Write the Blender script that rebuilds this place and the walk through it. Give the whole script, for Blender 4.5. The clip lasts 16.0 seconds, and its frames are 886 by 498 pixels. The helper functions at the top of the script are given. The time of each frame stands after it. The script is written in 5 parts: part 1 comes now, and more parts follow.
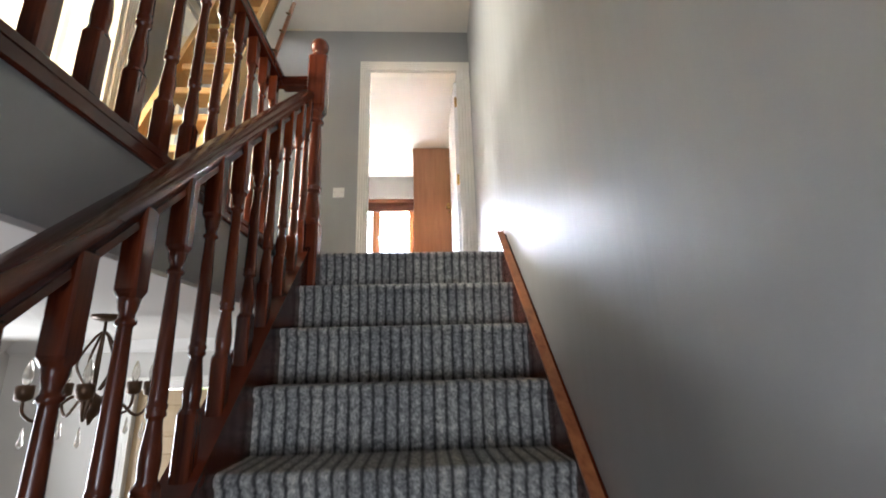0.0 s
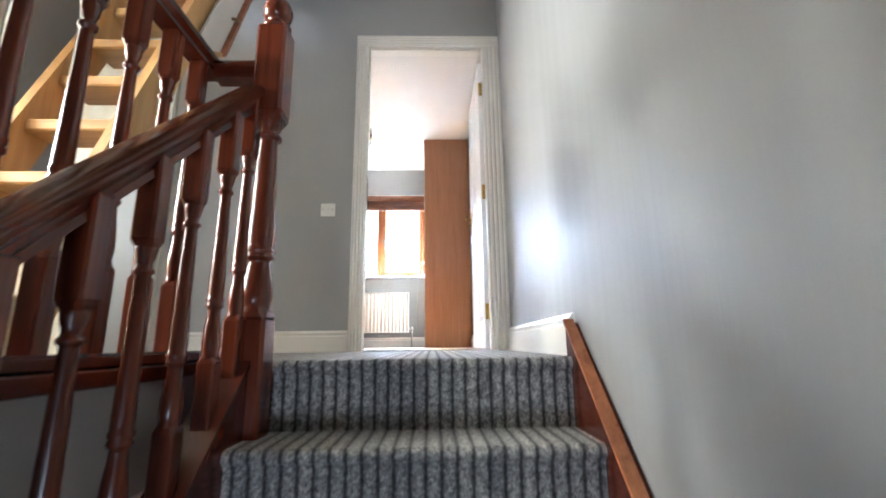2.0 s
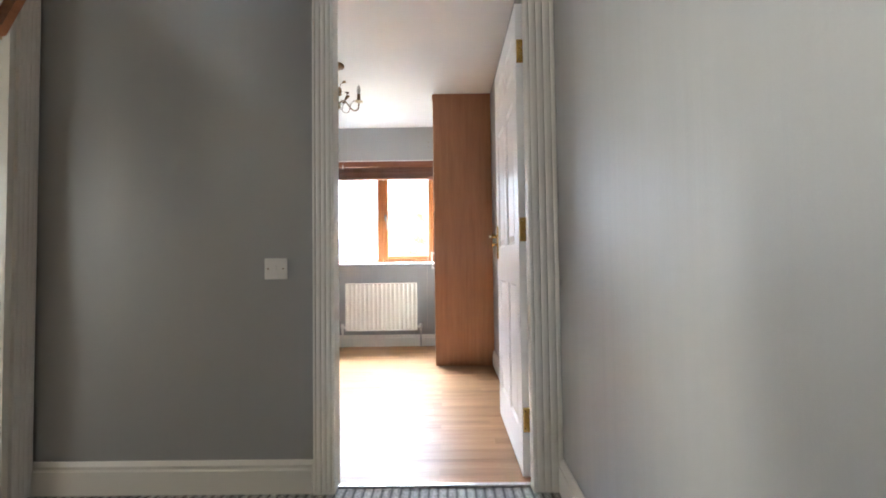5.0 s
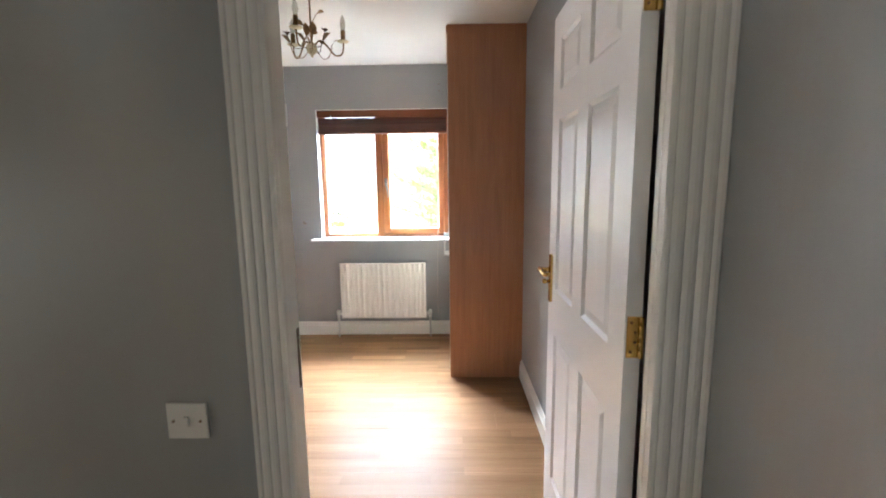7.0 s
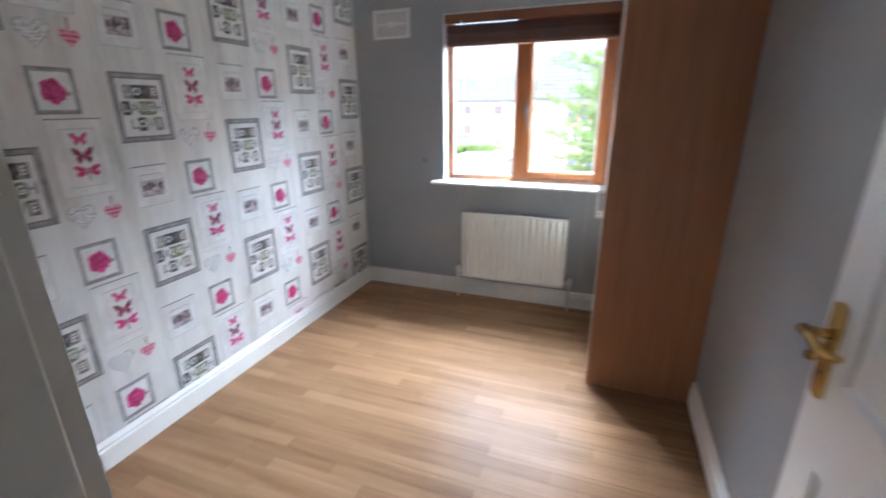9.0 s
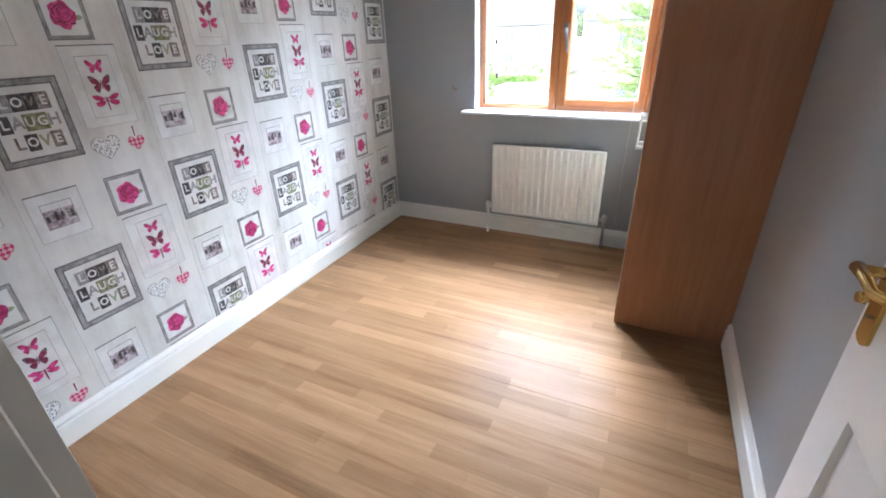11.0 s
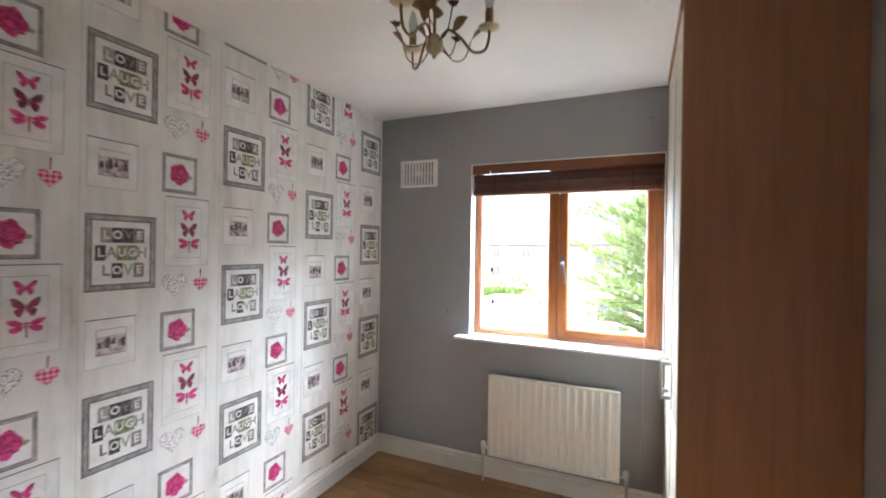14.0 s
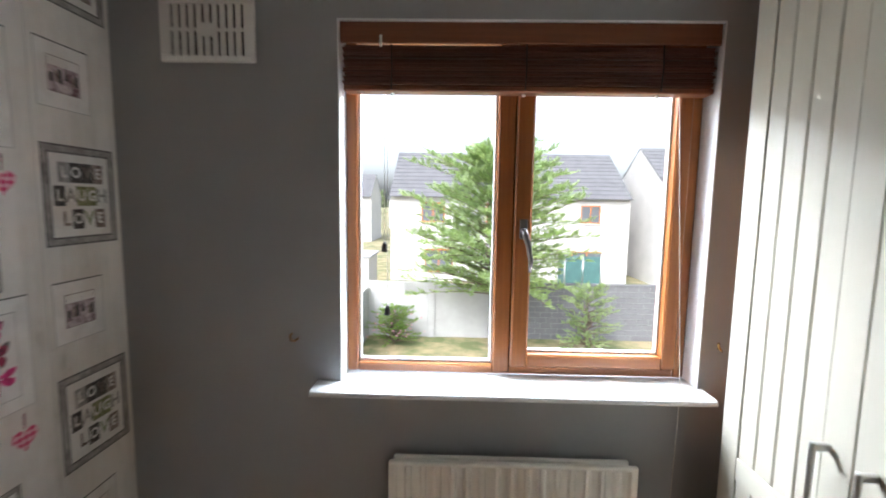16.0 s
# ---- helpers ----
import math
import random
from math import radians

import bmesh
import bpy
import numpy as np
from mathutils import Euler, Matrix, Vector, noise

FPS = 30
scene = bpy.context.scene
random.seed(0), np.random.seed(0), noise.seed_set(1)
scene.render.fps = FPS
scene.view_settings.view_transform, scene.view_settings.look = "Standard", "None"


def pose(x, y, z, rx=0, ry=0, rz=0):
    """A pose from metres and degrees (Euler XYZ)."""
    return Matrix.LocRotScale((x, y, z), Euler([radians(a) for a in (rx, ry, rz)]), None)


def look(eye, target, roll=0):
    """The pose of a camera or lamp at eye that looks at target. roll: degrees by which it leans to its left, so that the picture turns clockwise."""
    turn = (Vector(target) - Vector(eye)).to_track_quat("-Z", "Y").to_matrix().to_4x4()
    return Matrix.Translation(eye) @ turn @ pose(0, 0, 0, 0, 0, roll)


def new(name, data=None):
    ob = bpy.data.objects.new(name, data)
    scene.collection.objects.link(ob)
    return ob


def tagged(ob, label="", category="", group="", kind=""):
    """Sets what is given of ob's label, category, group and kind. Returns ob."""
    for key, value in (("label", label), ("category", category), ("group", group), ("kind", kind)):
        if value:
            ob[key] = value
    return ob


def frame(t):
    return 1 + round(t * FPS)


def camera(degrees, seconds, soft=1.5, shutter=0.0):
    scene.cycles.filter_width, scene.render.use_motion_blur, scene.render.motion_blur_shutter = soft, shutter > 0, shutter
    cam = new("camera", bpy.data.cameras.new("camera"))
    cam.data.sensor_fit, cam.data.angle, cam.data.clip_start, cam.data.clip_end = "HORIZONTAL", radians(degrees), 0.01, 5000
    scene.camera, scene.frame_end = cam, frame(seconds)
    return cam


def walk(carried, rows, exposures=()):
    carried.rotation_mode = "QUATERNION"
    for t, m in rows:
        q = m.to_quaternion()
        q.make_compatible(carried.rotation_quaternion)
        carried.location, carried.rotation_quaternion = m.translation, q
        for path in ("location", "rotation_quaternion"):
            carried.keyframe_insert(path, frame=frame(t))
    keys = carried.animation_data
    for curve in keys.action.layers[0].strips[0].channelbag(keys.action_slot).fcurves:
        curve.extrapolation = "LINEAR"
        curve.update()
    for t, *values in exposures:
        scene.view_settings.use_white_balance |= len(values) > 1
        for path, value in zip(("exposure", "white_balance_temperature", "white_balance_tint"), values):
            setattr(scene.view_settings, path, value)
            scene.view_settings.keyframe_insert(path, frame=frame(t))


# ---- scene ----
cam = camera(91.0, 16.0, soft=1.8, shutter=0.4)
PATH = [
    (0, (0.039, 0.177, -0.525), (0.135, 2.106, -0.004), -1.5),
    (0.5, (0.003, 0.361, -0.394), (0.085, 2.282, 0.156), -1.5),
    (1, (0.025, 0.552, -0.241), (0.087, 2.472, 0.315), -1.1),
    (1.5, (-0.028, 0.744, -0.104), (0.025, 2.679, 0.401), -1.1),
    (2, (0.013, 0.888, 0.041), (0.065, 2.842, 0.466), -0.7),
    (2.5, (0.046, 1.023, 0.204), (0.1, 2.981, 0.609), -0.6),
    (3, (0.039, 1.209, 0.33), (0.085, 3.176, 0.687), -0.5),
    (3.5, (0.085, 1.382, 0.492), (0.112, 3.361, 0.777), -0.2),
    (4, (0.067, 1.527, 0.6), (0.064, 3.517, 0.799), -1.0),
    (6.5, (-0.024, 2.407, 1.31), (-0.057, 4.4, 1.144), -0.4),
    (7, (-0.059, 2.659, 1.387), (-0.091, 4.636, 1.09), -0.7),
    (7.5, (-0.059, 2.84, 1.475), (-0.018, 4.797, 1.06), -0.9),
    (8, (-0.005, 3.094, 1.466), (0.014, 5.04, 1.007), -1.1),
    (8.5, (-0.04, 3.288, 1.464), (-0.303, 5.196, 0.924), -0.6),
    (9, (-0.072, 3.47, 1.44), (-0.739, 5.249, 0.816), -0.5),
    (9.2, (-0.05, 3.53, 1.428), (-0.898, 5.205, 0.738), -1.9),
    (11.3, (-0.022, 3.543, 1.4), (-0.81, 5.158, 0.51), -2.0),
    (11.5, (-0.014, 3.54, 1.455), (-0.837, 5.257, 0.842), -1.7),
    (12, (-0.006, 3.515, 1.5), (-0.886, 5.31, 1.43), -0.7),
    (12.5, (-0.003, 3.496, 1.547), (-0.915, 5.266, 1.737), -0.5),
    (13, (-0.023, 3.51, 1.534), (-0.948, 5.273, 1.72), 0.0),
    (13.5, (-0.08, 3.567, 1.496), (-0.947, 5.367, 1.571), 0.5),
    (14, (-0.195, 3.864, 1.477), (-1.019, 5.687, 1.474), 0.9),
    (14.5, (-0.354, 4.166, 1.488), (-1.096, 6.023, 1.434), 1.3),
    (15, (-0.567, 4.522, 1.484), (-1.038, 6.462, 1.377), 1.2),
    (15.5, (-0.714, 4.895, 1.487), (-1.014, 6.864, 1.305), 0.1),
    (16, (-0.865, 5.212, 1.49), (-0.906, 7.201, 1.278), 0.9),
]
EXPOSURES = [(0.0, 5.82, 5850, 10), (1.0, 5.8, 5500, 10), (2.0, 5.76, 5350, 10), (3.0, 5.56, 5400, 10), (4.2, 5.19, 5500, 10), (6.5, 4.4, 5750, 10), (7.5, 4.37, 5700, 10), (8.0, 4.27, 5550, 10), (8.5, 4.08, 5350, 10), (9.0, 3.5, 5250, 10), (11.5, 3.93, 5450, 10), (12.0, 3.68, 6050, 10), (12.5, 3.77, 5950, 10), (13.0, 3.79, 5850, 10), (14.5, 3.62, 5800, 10), (15.5, 3.22, 5850, 10), (16.0, 2.68, 5950, 10)]
walk(cam, [(t, look(eye, target, roll)) for t, eye, target, roll in PATH], EXPOSURES)

# ---- world, sun, added fill light ----
SUN_ELEVATION, SUN_AZIMUTH = 48.0, 205.0
world = bpy.data.worlds.new("overcast_sky")
scene.world = world
world.use_nodes = True
wn = world.node_tree.nodes
sky = wn.new("ShaderNodeTexSky")
sky.sky_type = "NISHITA"
sky.sun_disc = False
sky.sun_elevation, sky.sun_rotation = radians(SUN_ELEVATION), radians(SUN_AZIMUTH)
sky.air_density, sky.dust_density, sky.ozone_density = 1.0, 6.0, 1.0
bg = wn["Background"]
bg.inputs["Strength"].default_value = 0.1
grey_sky = wn.new("ShaderNodeHueSaturation")
grey_sky.inputs["Saturation"].default_value = 0.4
world.node_tree.links.new(sky.outputs["Color"], grey_sky.inputs["Color"])
world.node_tree.links.new(grey_sky.outputs["Color"], bg.inputs["Color"])

sun = new("sun", bpy.data.lights.new("sun", "SUN"))
sun.data.energy, sun.data.angle, sun.data.color = 0.4, radians(12), (1.0, 0.97, 0.93)
sa, se = radians(SUN_AZIMUTH), radians(SUN_ELEVATION)
sun.matrix_world = look((math.sin(sa) * math.cos(se) * 50, math.cos(sa) * math.cos(se) * 50, math.sin(se) * 50), (0, 0, 0))


def fill_light(name, eye, target, w, h, power, color):
    """An unseen area lamp, added to stand in for daylight."""
    lamp = new(name, bpy.data.lights.new(name, "AREA"))
    lamp.data.shape, lamp.data.size, lamp.data.size_y = "RECTANGLE", w, h
    lamp.data.energy, lamp.data.color = power, color
    lamp.matrix_world = look(eye, target)
    return lamp


# unseen lamp outside, above the window head, strengthening the sky's light
fill_light("sky_light_bedroom", (-1.0, 8.3, 3.14), (-0.67, 6.6, 1.4), 5.3, 1.6, 122, (0.92, 0.965, 1.0))
# added lamp inside a windowless side room, brightens the landing through the doorway
fill_light("sky_light_side_room", (-4.2, 1.5, 1.5), (-2.0, 1.8, 1.0), 1.3, 1.2, 9.5, (1.0, 0.92, 0.74))
# added lamp in mid-room, fill for the back room and lower door wall
fill_light("sky_light_back_room", (-2.9, 2.55, 1.0), (-2.4, 3.5, 0.6), 0.7, 1.0, 0.6, (1.0, 0.93, 0.78))
# unseen fill lamp under the closed loft top; no roof window is there
fill_light("sky_light_roof_window", (-1.3, 3.1, 4.5), (-1.3, 2.7, 1.0), 0.4, 0.6, 0.1, (1.0, 0.92, 0.8))
# unseen lamp before the solid hall wall, added to brighten the hall
fill_light("sky_light_hall", (-2.88, 2.3, -1.2), (-1.2, 1.9, -0.9), 1.2, 1.0, 0.95, (1.0, 0.97, 0.93))
# unseen fill lamp at the plain front wall, added to brighten the stairs
fill_light("sky_light_front_door", (-0.1, -2.5, -1.2), (-0.05, 1.5, -0.4), 0.8, 0.8, 0.75, (0.95, 0.97, 1.0))


# ---- materials ----
def mat(name, base, rough=0.5, metal=0.0):
    m = bpy.data.materials.new(name)
    m.use_nodes = True
    b = m.node_tree.nodes["Principled BSDF"]
    b.inputs["Base Color"].default_value = (*base, 1)
    b.inputs["Roughness"].default_value = rough
    b.inputs["Metallic"].default_value = metal
    return m


def nd(m, kind, **settings):
    n = m.node_tree.nodes.new(kind)
    for k, v in settings.items():
        n.inputs[k.replace("_", " ")].default_value = v
    return n


def ln(m, a, b):
    m.node_tree.links.new(a, b)


def shader(m):
    return m.node_tree.nodes["Principled BSDF"]


def coords(m, scale=(1, 1, 1), rot=(0, 0, 0), source="Position"):
    mp = nd(m, "ShaderNodeMapping")
    mp.inputs["Scale"].default_value = scale
    mp.inputs["Rotation"].default_value = rot
    if source == "Position":
        ln(m, nd(m, "ShaderNodeNewGeometry").outputs["Position"], mp.inputs["Vector"])
    else:
        ln(m, nd(m, "ShaderNodeTexCoord").outputs[source], mp.inputs["Vector"])
    return mp.outputs["Vector"]


def ramp(m, fac, stops):
    r = nd(m, "ShaderNodeValToRGB")
    el = r.color_ramp.elements
    while len(el) < len(stops):
        el.new(0.5)
    for e, (p, c) in zip(el, stops):
        e.position, e.color = p, (*c, 1)
    ln(m, fac, r.inputs["Fac"])
    return r.outputs["Color"]


def noise_tex(m, vec, scale, detail=4.0, rough=0.55):
    n = nd(m, "ShaderNodeTexNoise", Scale=scale, Detail=detail, Roughness=rough)
    ln(m, vec, n.inputs["Vector"])
    return n.outputs["Fac"]


def bump(m, height, strength=0.2, distance=0.002):
    b = nd(m, "ShaderNodeBump", Strength=strength, Distance=distance)
    ln(m, height, b.inputs["Height"])
    ln(m, b.outputs["Normal"], shader(m).inputs["Normal"])


def rough_from(m, fac, lo, hi):
    r = nd(m, "ShaderNodeMapRange")
    r.inputs["To Min"].default_value, r.inputs["To Max"].default_value = lo, hi
    ln(m, fac, r.inputs["Value"])
    ln(m, r.outputs["Result"], shader(m).inputs["Roughness"])


def shade(c, k):
    return tuple(min(1.0, v * k) for v in c)


def painted(name, c, rough, var=0.05, bump_s=0.15, streak=False, scale=1.6):
    m = mat(name, c, rough)
    v = coords(m)
    big = noise_tex(m, v, scale, 3)
    ln(m, ramp(m, big, [(0.3, shade(c, 1 - var)), (0.7, shade(c, 1 + var))]), shader(m).inputs["Base Color"])
    fine = noise_tex(m, v, 260, 3)
    if streak:
        roller = noise_tex(m, coords(m, (20, 20, 0.4)), 1.0, 3)
        rough_from(m, roller, rough - 0.13, rough + 0.13)
        mix = nd(m, "ShaderNodeMath")
        mix.operation = "MULTIPLY_ADD"
        ln(m, roller, mix.inputs[0])
        mix.inputs[1].default_value = 4.0
        ln(m, fine, mix.inputs[2])
        bump(m, mix.outputs[0], bump_s, 0.0015)
    else:
        bump(m, fine, bump_s, 0.001)
    return m


def timber(name, dark, light, rough=0.3, axis=2, scale=1.0, random_tone=0.0, coat=0.0, source="Position"):
    m = mat(name, light, rough)
    s = [22 * scale] * 3
    s[axis] = 1.3 * scale
    v = coords(m, s, source=source)
    grain = noise_tex(m, v, 1.0, 6, 0.62)
    s2 = [120 * scale] * 3
    s2[axis] = 5 * scale
    pores = noise_tex(m, coords(m, s2, source=source), 1.0, 3)
    add = nd(m, "ShaderNodeMath")
    add.operation = "MULTIPLY_ADD"
    ln(m, pores, add.inputs[0])
    add.inputs[1].default_value = 0.35
    ln(m, grain, add.inputs[2])
    col = ramp(m, add.outputs[0], [(0.45, dark), (0.62, tuple((a + b) / 2 for a, b in zip(dark, light))), (0.85, light)])
    if random_tone:
        info = nd(m, "ShaderNodeObjectInfo")
        hsv = nd(m, "ShaderNodeHueSaturation")
        mr = nd(m, "ShaderNodeMapRange")
        mr.inputs["To Min"].default_value, mr.inputs["To Max"].default_value = 1 - random_tone, 1 + random_tone
        ln(m, info.outputs["Random"], mr.inputs["Value"])
        ln(m, mr.outputs["Result"], hsv.inputs["Value"])
        ln(m, col, hsv.inputs["Color"])
        col = hsv.outputs["Color"]
    ln(m, col, shader(m).inputs["Base Color"])
    rough_from(m, grain, rough - 0.06, rough + 0.08)
    shader(m).inputs["Coat Weight"].default_value = coat
    shader(m).inputs["Coat Roughness"].default_value = 0.12
    bump(m, pores, 0.08, 0.0006)
    return m


M = {}
M["wall"] = painted("grey_wall_paint", (0.335, 0.337, 0.335), 0.46, 0.04, 0.28, streak=True)
shader(M["wall"]).inputs["Specular IOR Level"].default_value = 0.95
M["wall_room"] = painted("grey_bedroom_paint", (0.31, 0.315, 0.315), 0.45, 0.04, 0.12)
shader(M["wall_room"]).inputs["Specular IOR Level"].default_value = 0.9
M["ceiling"] = painted("white_ceiling_paint", (0.74, 0.72, 0.68), 0.8, 0.03, 0.1, scale=2.5)
M["trim"] = painted("white_gloss_paint", (0.79, 0.765, 0.705), 0.32, 0.03, 0.05)
M["door"] = painted("white_satin_door_paint", (0.86, 0.86, 0.86), 0.3, 0.02, 0.05)
M["cream"] = painted("cream_paint", (0.78, 0.72, 0.56), 0.5, 0.03, 0.05)
M["hall"] = painted("pale_hall_paint", (0.56, 0.54, 0.5), 0.6, 0.03, 0.1)
M["mahogany"] = timber("red_mahogany_stain", (0.046, 0.0085, 0.0034), (0.165, 0.033, 0.0112), 0.22, 2, 1.0, coat=0.12)
M["mahogany_rail"] = painted("red_mahogany_varnish", (0.082, 0.0155, 0.0065), 0.2, 0.28, 0.02, scale=7.0)
shader(M["mahogany_rail"]).inputs["Specular IOR Level"].default_value = 0.4
M["mahogany_worn"] = timber("worn_orange_mahogany", (0.2, 0.05, 0.015), (0.46, 0.17, 0.06), 0.3, 1, 1.0, coat=0.3)
M["pine"] = timber("yellow_pine", (0.42, 0.22, 0.07), (0.66, 0.42, 0.17), 0.42, 0, 0.8)
M["pine_up"] = timber("yellow_pine_string", (0.42, 0.22, 0.07), (0.64, 0.4, 0.16), 0.42, 2, 0.8)
M["oak_frame"] = timber("golden_oak_window_stain", (0.21, 0.062, 0.014), (0.42, 0.15, 0.038), 0.33, 2, 1.0, coat=0.2)
M["oak_frame_x"] = timber("golden_oak_window_stain_level", (0.21, 0.062, 0.014), (0.42, 0.15, 0.038), 0.33, 0, 1.0, coat=0.2)
M["blind"] = timber("dark_brown_slat_stain", (0.08, 0.025, 0.012), (0.19, 0.062, 0.03), 0.5, 0, 1.0, random_tone=0.2)
M["blind_rail"] = timber("brown_blind_rail_stain", (0.12, 0.039, 0.016), (0.24, 0.085, 0.034), 0.36, 0, 1.0)
M["beech"] = timber("beech_wardrobe_board", (0.34, 0.15, 0.066), (0.44, 0.208, 0.098), 0.45, 2, 1.4)
M["hall_door"] = timber("pale_varnished_door_board", (0.4, 0.28, 0.15), (0.5, 0.37, 0.21), 0.4, 2, 0.8)
M["laminate"] = timber("oak_laminate", (0.236, 0.129, 0.061), (0.378, 0.226, 0.118), 0.34, 0, 0.75, random_tone=0.05)


def strips(m):
    """Three printed strips to a board, each of its own tone."""
    b = shader(m)
    old = b.inputs["Base Color"].links[0].from_socket
    br = nd(m, "ShaderNodeTexBrick", Scale=1.0)
    br.inputs["Color1"].default_value, br.inputs["Color2"].default_value = (0.78, 0.76, 0.73, 1), (1.12, 1.1, 1.08, 1)
    br.inputs["Mortar"].default_value = (0.8, 0.77, 0.74, 1)
    br.inputs["Mortar Size"].default_value = 0.0006
    br.inputs["Brick Width"].default_value, br.inputs["Row Height"].default_value = 0.43, 0.0643
    br.offset = 0.37
    ln(m, coords(m), br.inputs["Vector"])
    mx = nd(m, "ShaderNodeMix")
    mx.data_type, mx.blend_type = "RGBA", "MULTIPLY"
    mx.inputs[0].default_value = 1.0
    ln(m, old, mx.inputs[6])
    ln(m, br.outputs["Color"], mx.inputs[7])
    ln(m, mx.outputs[2], b.inputs["Base Color"])


strips(M["laminate"])
shader(M["laminate"]).inputs["Specular IOR Level"].default_value = 0.055
M["laminate_base"] = mat("laminate_joint", (0.2, 0.11, 0.05), 0.6)
M["wardrobe_door"] = painted("ivory_wardrobe_door", (0.6, 0.57, 0.475), 0.44, 0.03, 0.04)
shader(M["wardrobe_door"]).inputs["Specular IOR Level"].default_value = 0.35
M["radiator"] = painted("cream_enamel", (0.8, 0.785, 0.73), 0.34, 0.02, 0.03)
M["plastic"] = painted("white_plastic", (0.78, 0.77, 0.74), 0.35, 0.02, 0.03)
M["pvc"] = painted("white_reveal_paint", (0.82, 0.83, 0.83), 0.45, 0.02, 0.05)
M["brass"] = mat("polished_brass", (0.62, 0.42, 0.13), 0.22, 1.0)
M["antique"] = painted("antique_bronze", (0.24, 0.15, 0.07), 0.4, 0.25, 0.2, scale=40)
shader(M["antique"]).inputs["Metallic"].default_value = 0.7
M["bronze_pale"] = painted("cream_gold_metal", (0.55, 0.45, 0.28), 0.45, 0.15, 0.1, scale=40)
shader(M["bronze_pale"]).inputs["Metallic"].default_value = 0.35
M["bronze_dark"] = painted("dark_bronze", (0.085, 0.045, 0.022), 0.38, 0.25, 0.2, scale=40)
shader(M["bronze_dark"]).inputs["Metallic"].default_value = 0.5
M["pewter"] = mat("dark_pewter", (0.2, 0.19, 0.18), 0.34, 0.9)
M["nickel"] = mat("brushed_nickel", (0.55, 0.54, 0.52), 0.32, 1.0)
M["dark"] = mat("slot_shade_colour", (0.02, 0.018, 0.016), 0.8)
M["black"] = mat("black_plastic", (0.03, 0.025, 0.02), 0.5)
M["cord"] = mat("pale_cord", (0.5, 0.46, 0.4), 0.8)

# clear bulb and window glass
M["glass"] = mat("window_glass", (1, 1, 1), 0.0)
shader(M["glass"]).inputs["Transmission Weight"].default_value = 1.0
shader(M["glass"]).inputs["IOR"].default_value = 1.02
M["bulb"] = mat("frosted_bulb_glass", (0.9, 0.87, 0.8), 0.15)
shader(M["bulb"]).inputs["Transmission Weight"].default_value = 0.75
shader(M["bulb"]).inputs["IOR"].default_value = 1.2


def carpet():
    m = mat("striped_cord_carpet", (0.2, 0.2, 0.2), 0.95)
    geo = nd(m, "ShaderNodeNewGeometry")
    sep = nd(m, "ShaderNodeSeparateXYZ")
    ln(m, geo.outputs["Position"], sep.inputs[0])
    # straight cords wander a little along their length
    wob = noise_tex(m, geo.outputs["Position"], 95, 3)
    w = nd(m, "ShaderNodeMath")
    w.operation = "MULTIPLY_ADD"
    ln(m, wob, w.inputs[0])
    w.inputs[1].default_value = 0.007
    ln(m, sep.outputs["X"], w.inputs[2])
    k = nd(m, "ShaderNodeMath")
    k.operation = "MULTIPLY"
    ln(m, w.outputs[0], k.inputs[0])
    k.inputs[1].default_value = 27.5
    fl = nd(m, "ShaderNodeMath")
    fl.operation = "FLOOR"
    ln(m, k.outputs[0], fl.inputs[0])
    wnse = nd(m, "ShaderNodeTexWhiteNoise")
    wnse.noise_dimensions = "1D"
    ln(m, fl.outputs[0], wnse.inputs["W"])
    par = nd(m, "ShaderNodeMath")
    par.operation = "MODULO"
    ln(m, fl.outputs[0], par.inputs[0])
    par.inputs[1].default_value = 2.0
    ab = nd(m, "ShaderNodeMath")
    ab.operation = "ABSOLUTE"
    ln(m, par.outputs[0], ab.inputs[0])
    tone = nd(m, "ShaderNodeMix")
    tone.inputs[0].default_value = 0.9
    ln(m, ab.outputs[0], tone.inputs[2])
    ln(m, wnse.outputs["Value"], tone.inputs[3])
    stripe = ramp(m, tone.outputs[0], [(0.0, (0.23, 0.228, 0.223)), (0.3, (0.26, 0.256, 0.248)), (0.5, (0.285, 0.28, 0.268)), (0.75, (0.31, 0.302, 0.285)), (1.0, (0.36, 0.348, 0.32))])
    speck = noise_tex(m, geo.outputs["Position"], 85, 5, 0.85)
    mix = nd(m, "ShaderNodeMix")
    mix.data_type, mix.blend_type = "RGBA", "MULTIPLY"
    mix.inputs[0].default_value = 0.9
    ln(m, stripe, mix.inputs[6])
    ln(m, ramp(m, speck, [(0.34, (0.12, 0.12, 0.125)), (0.5, (0.8, 0.8, 0.8)), (0.64, (1.9, 1.86, 1.78))]), mix.inputs[7])
    fr = nd(m, "ShaderNodeMath")
    fr.operation = "PINGPONG"
    ln(m, k.outputs[0], fr.inputs[0])
    fr.inputs[1].default_value = 0.5
    # shade of the grooves put into the colour, cord tops lightened
    groove_shade = nd(m, "ShaderNodeMix")
    groove_shade.data_type, groove_shade.blend_type = "RGBA", "MULTIPLY"
    groove_shade.inputs[0].default_value = 1.0
    ln(m, mix.outputs[2], groove_shade.inputs[6])
    ln(m, ramp(m, fr.outputs[0], [(0.0, (0.2, 0.2, 0.205)), (0.08, (0.34, 0.34, 0.345)), (0.17, (1.0, 1.0, 1.0)), (0.36, (1.25, 1.25, 1.24)), (0.5, (1.4, 1.39, 1.37))]), groove_shade.inputs[7])
    ln(m, groove_shade.outputs[2], shader(m).inputs["Base Color"])
    ad = nd(m, "ShaderNodeMath")
    ad.operation = "MULTIPLY_ADD"
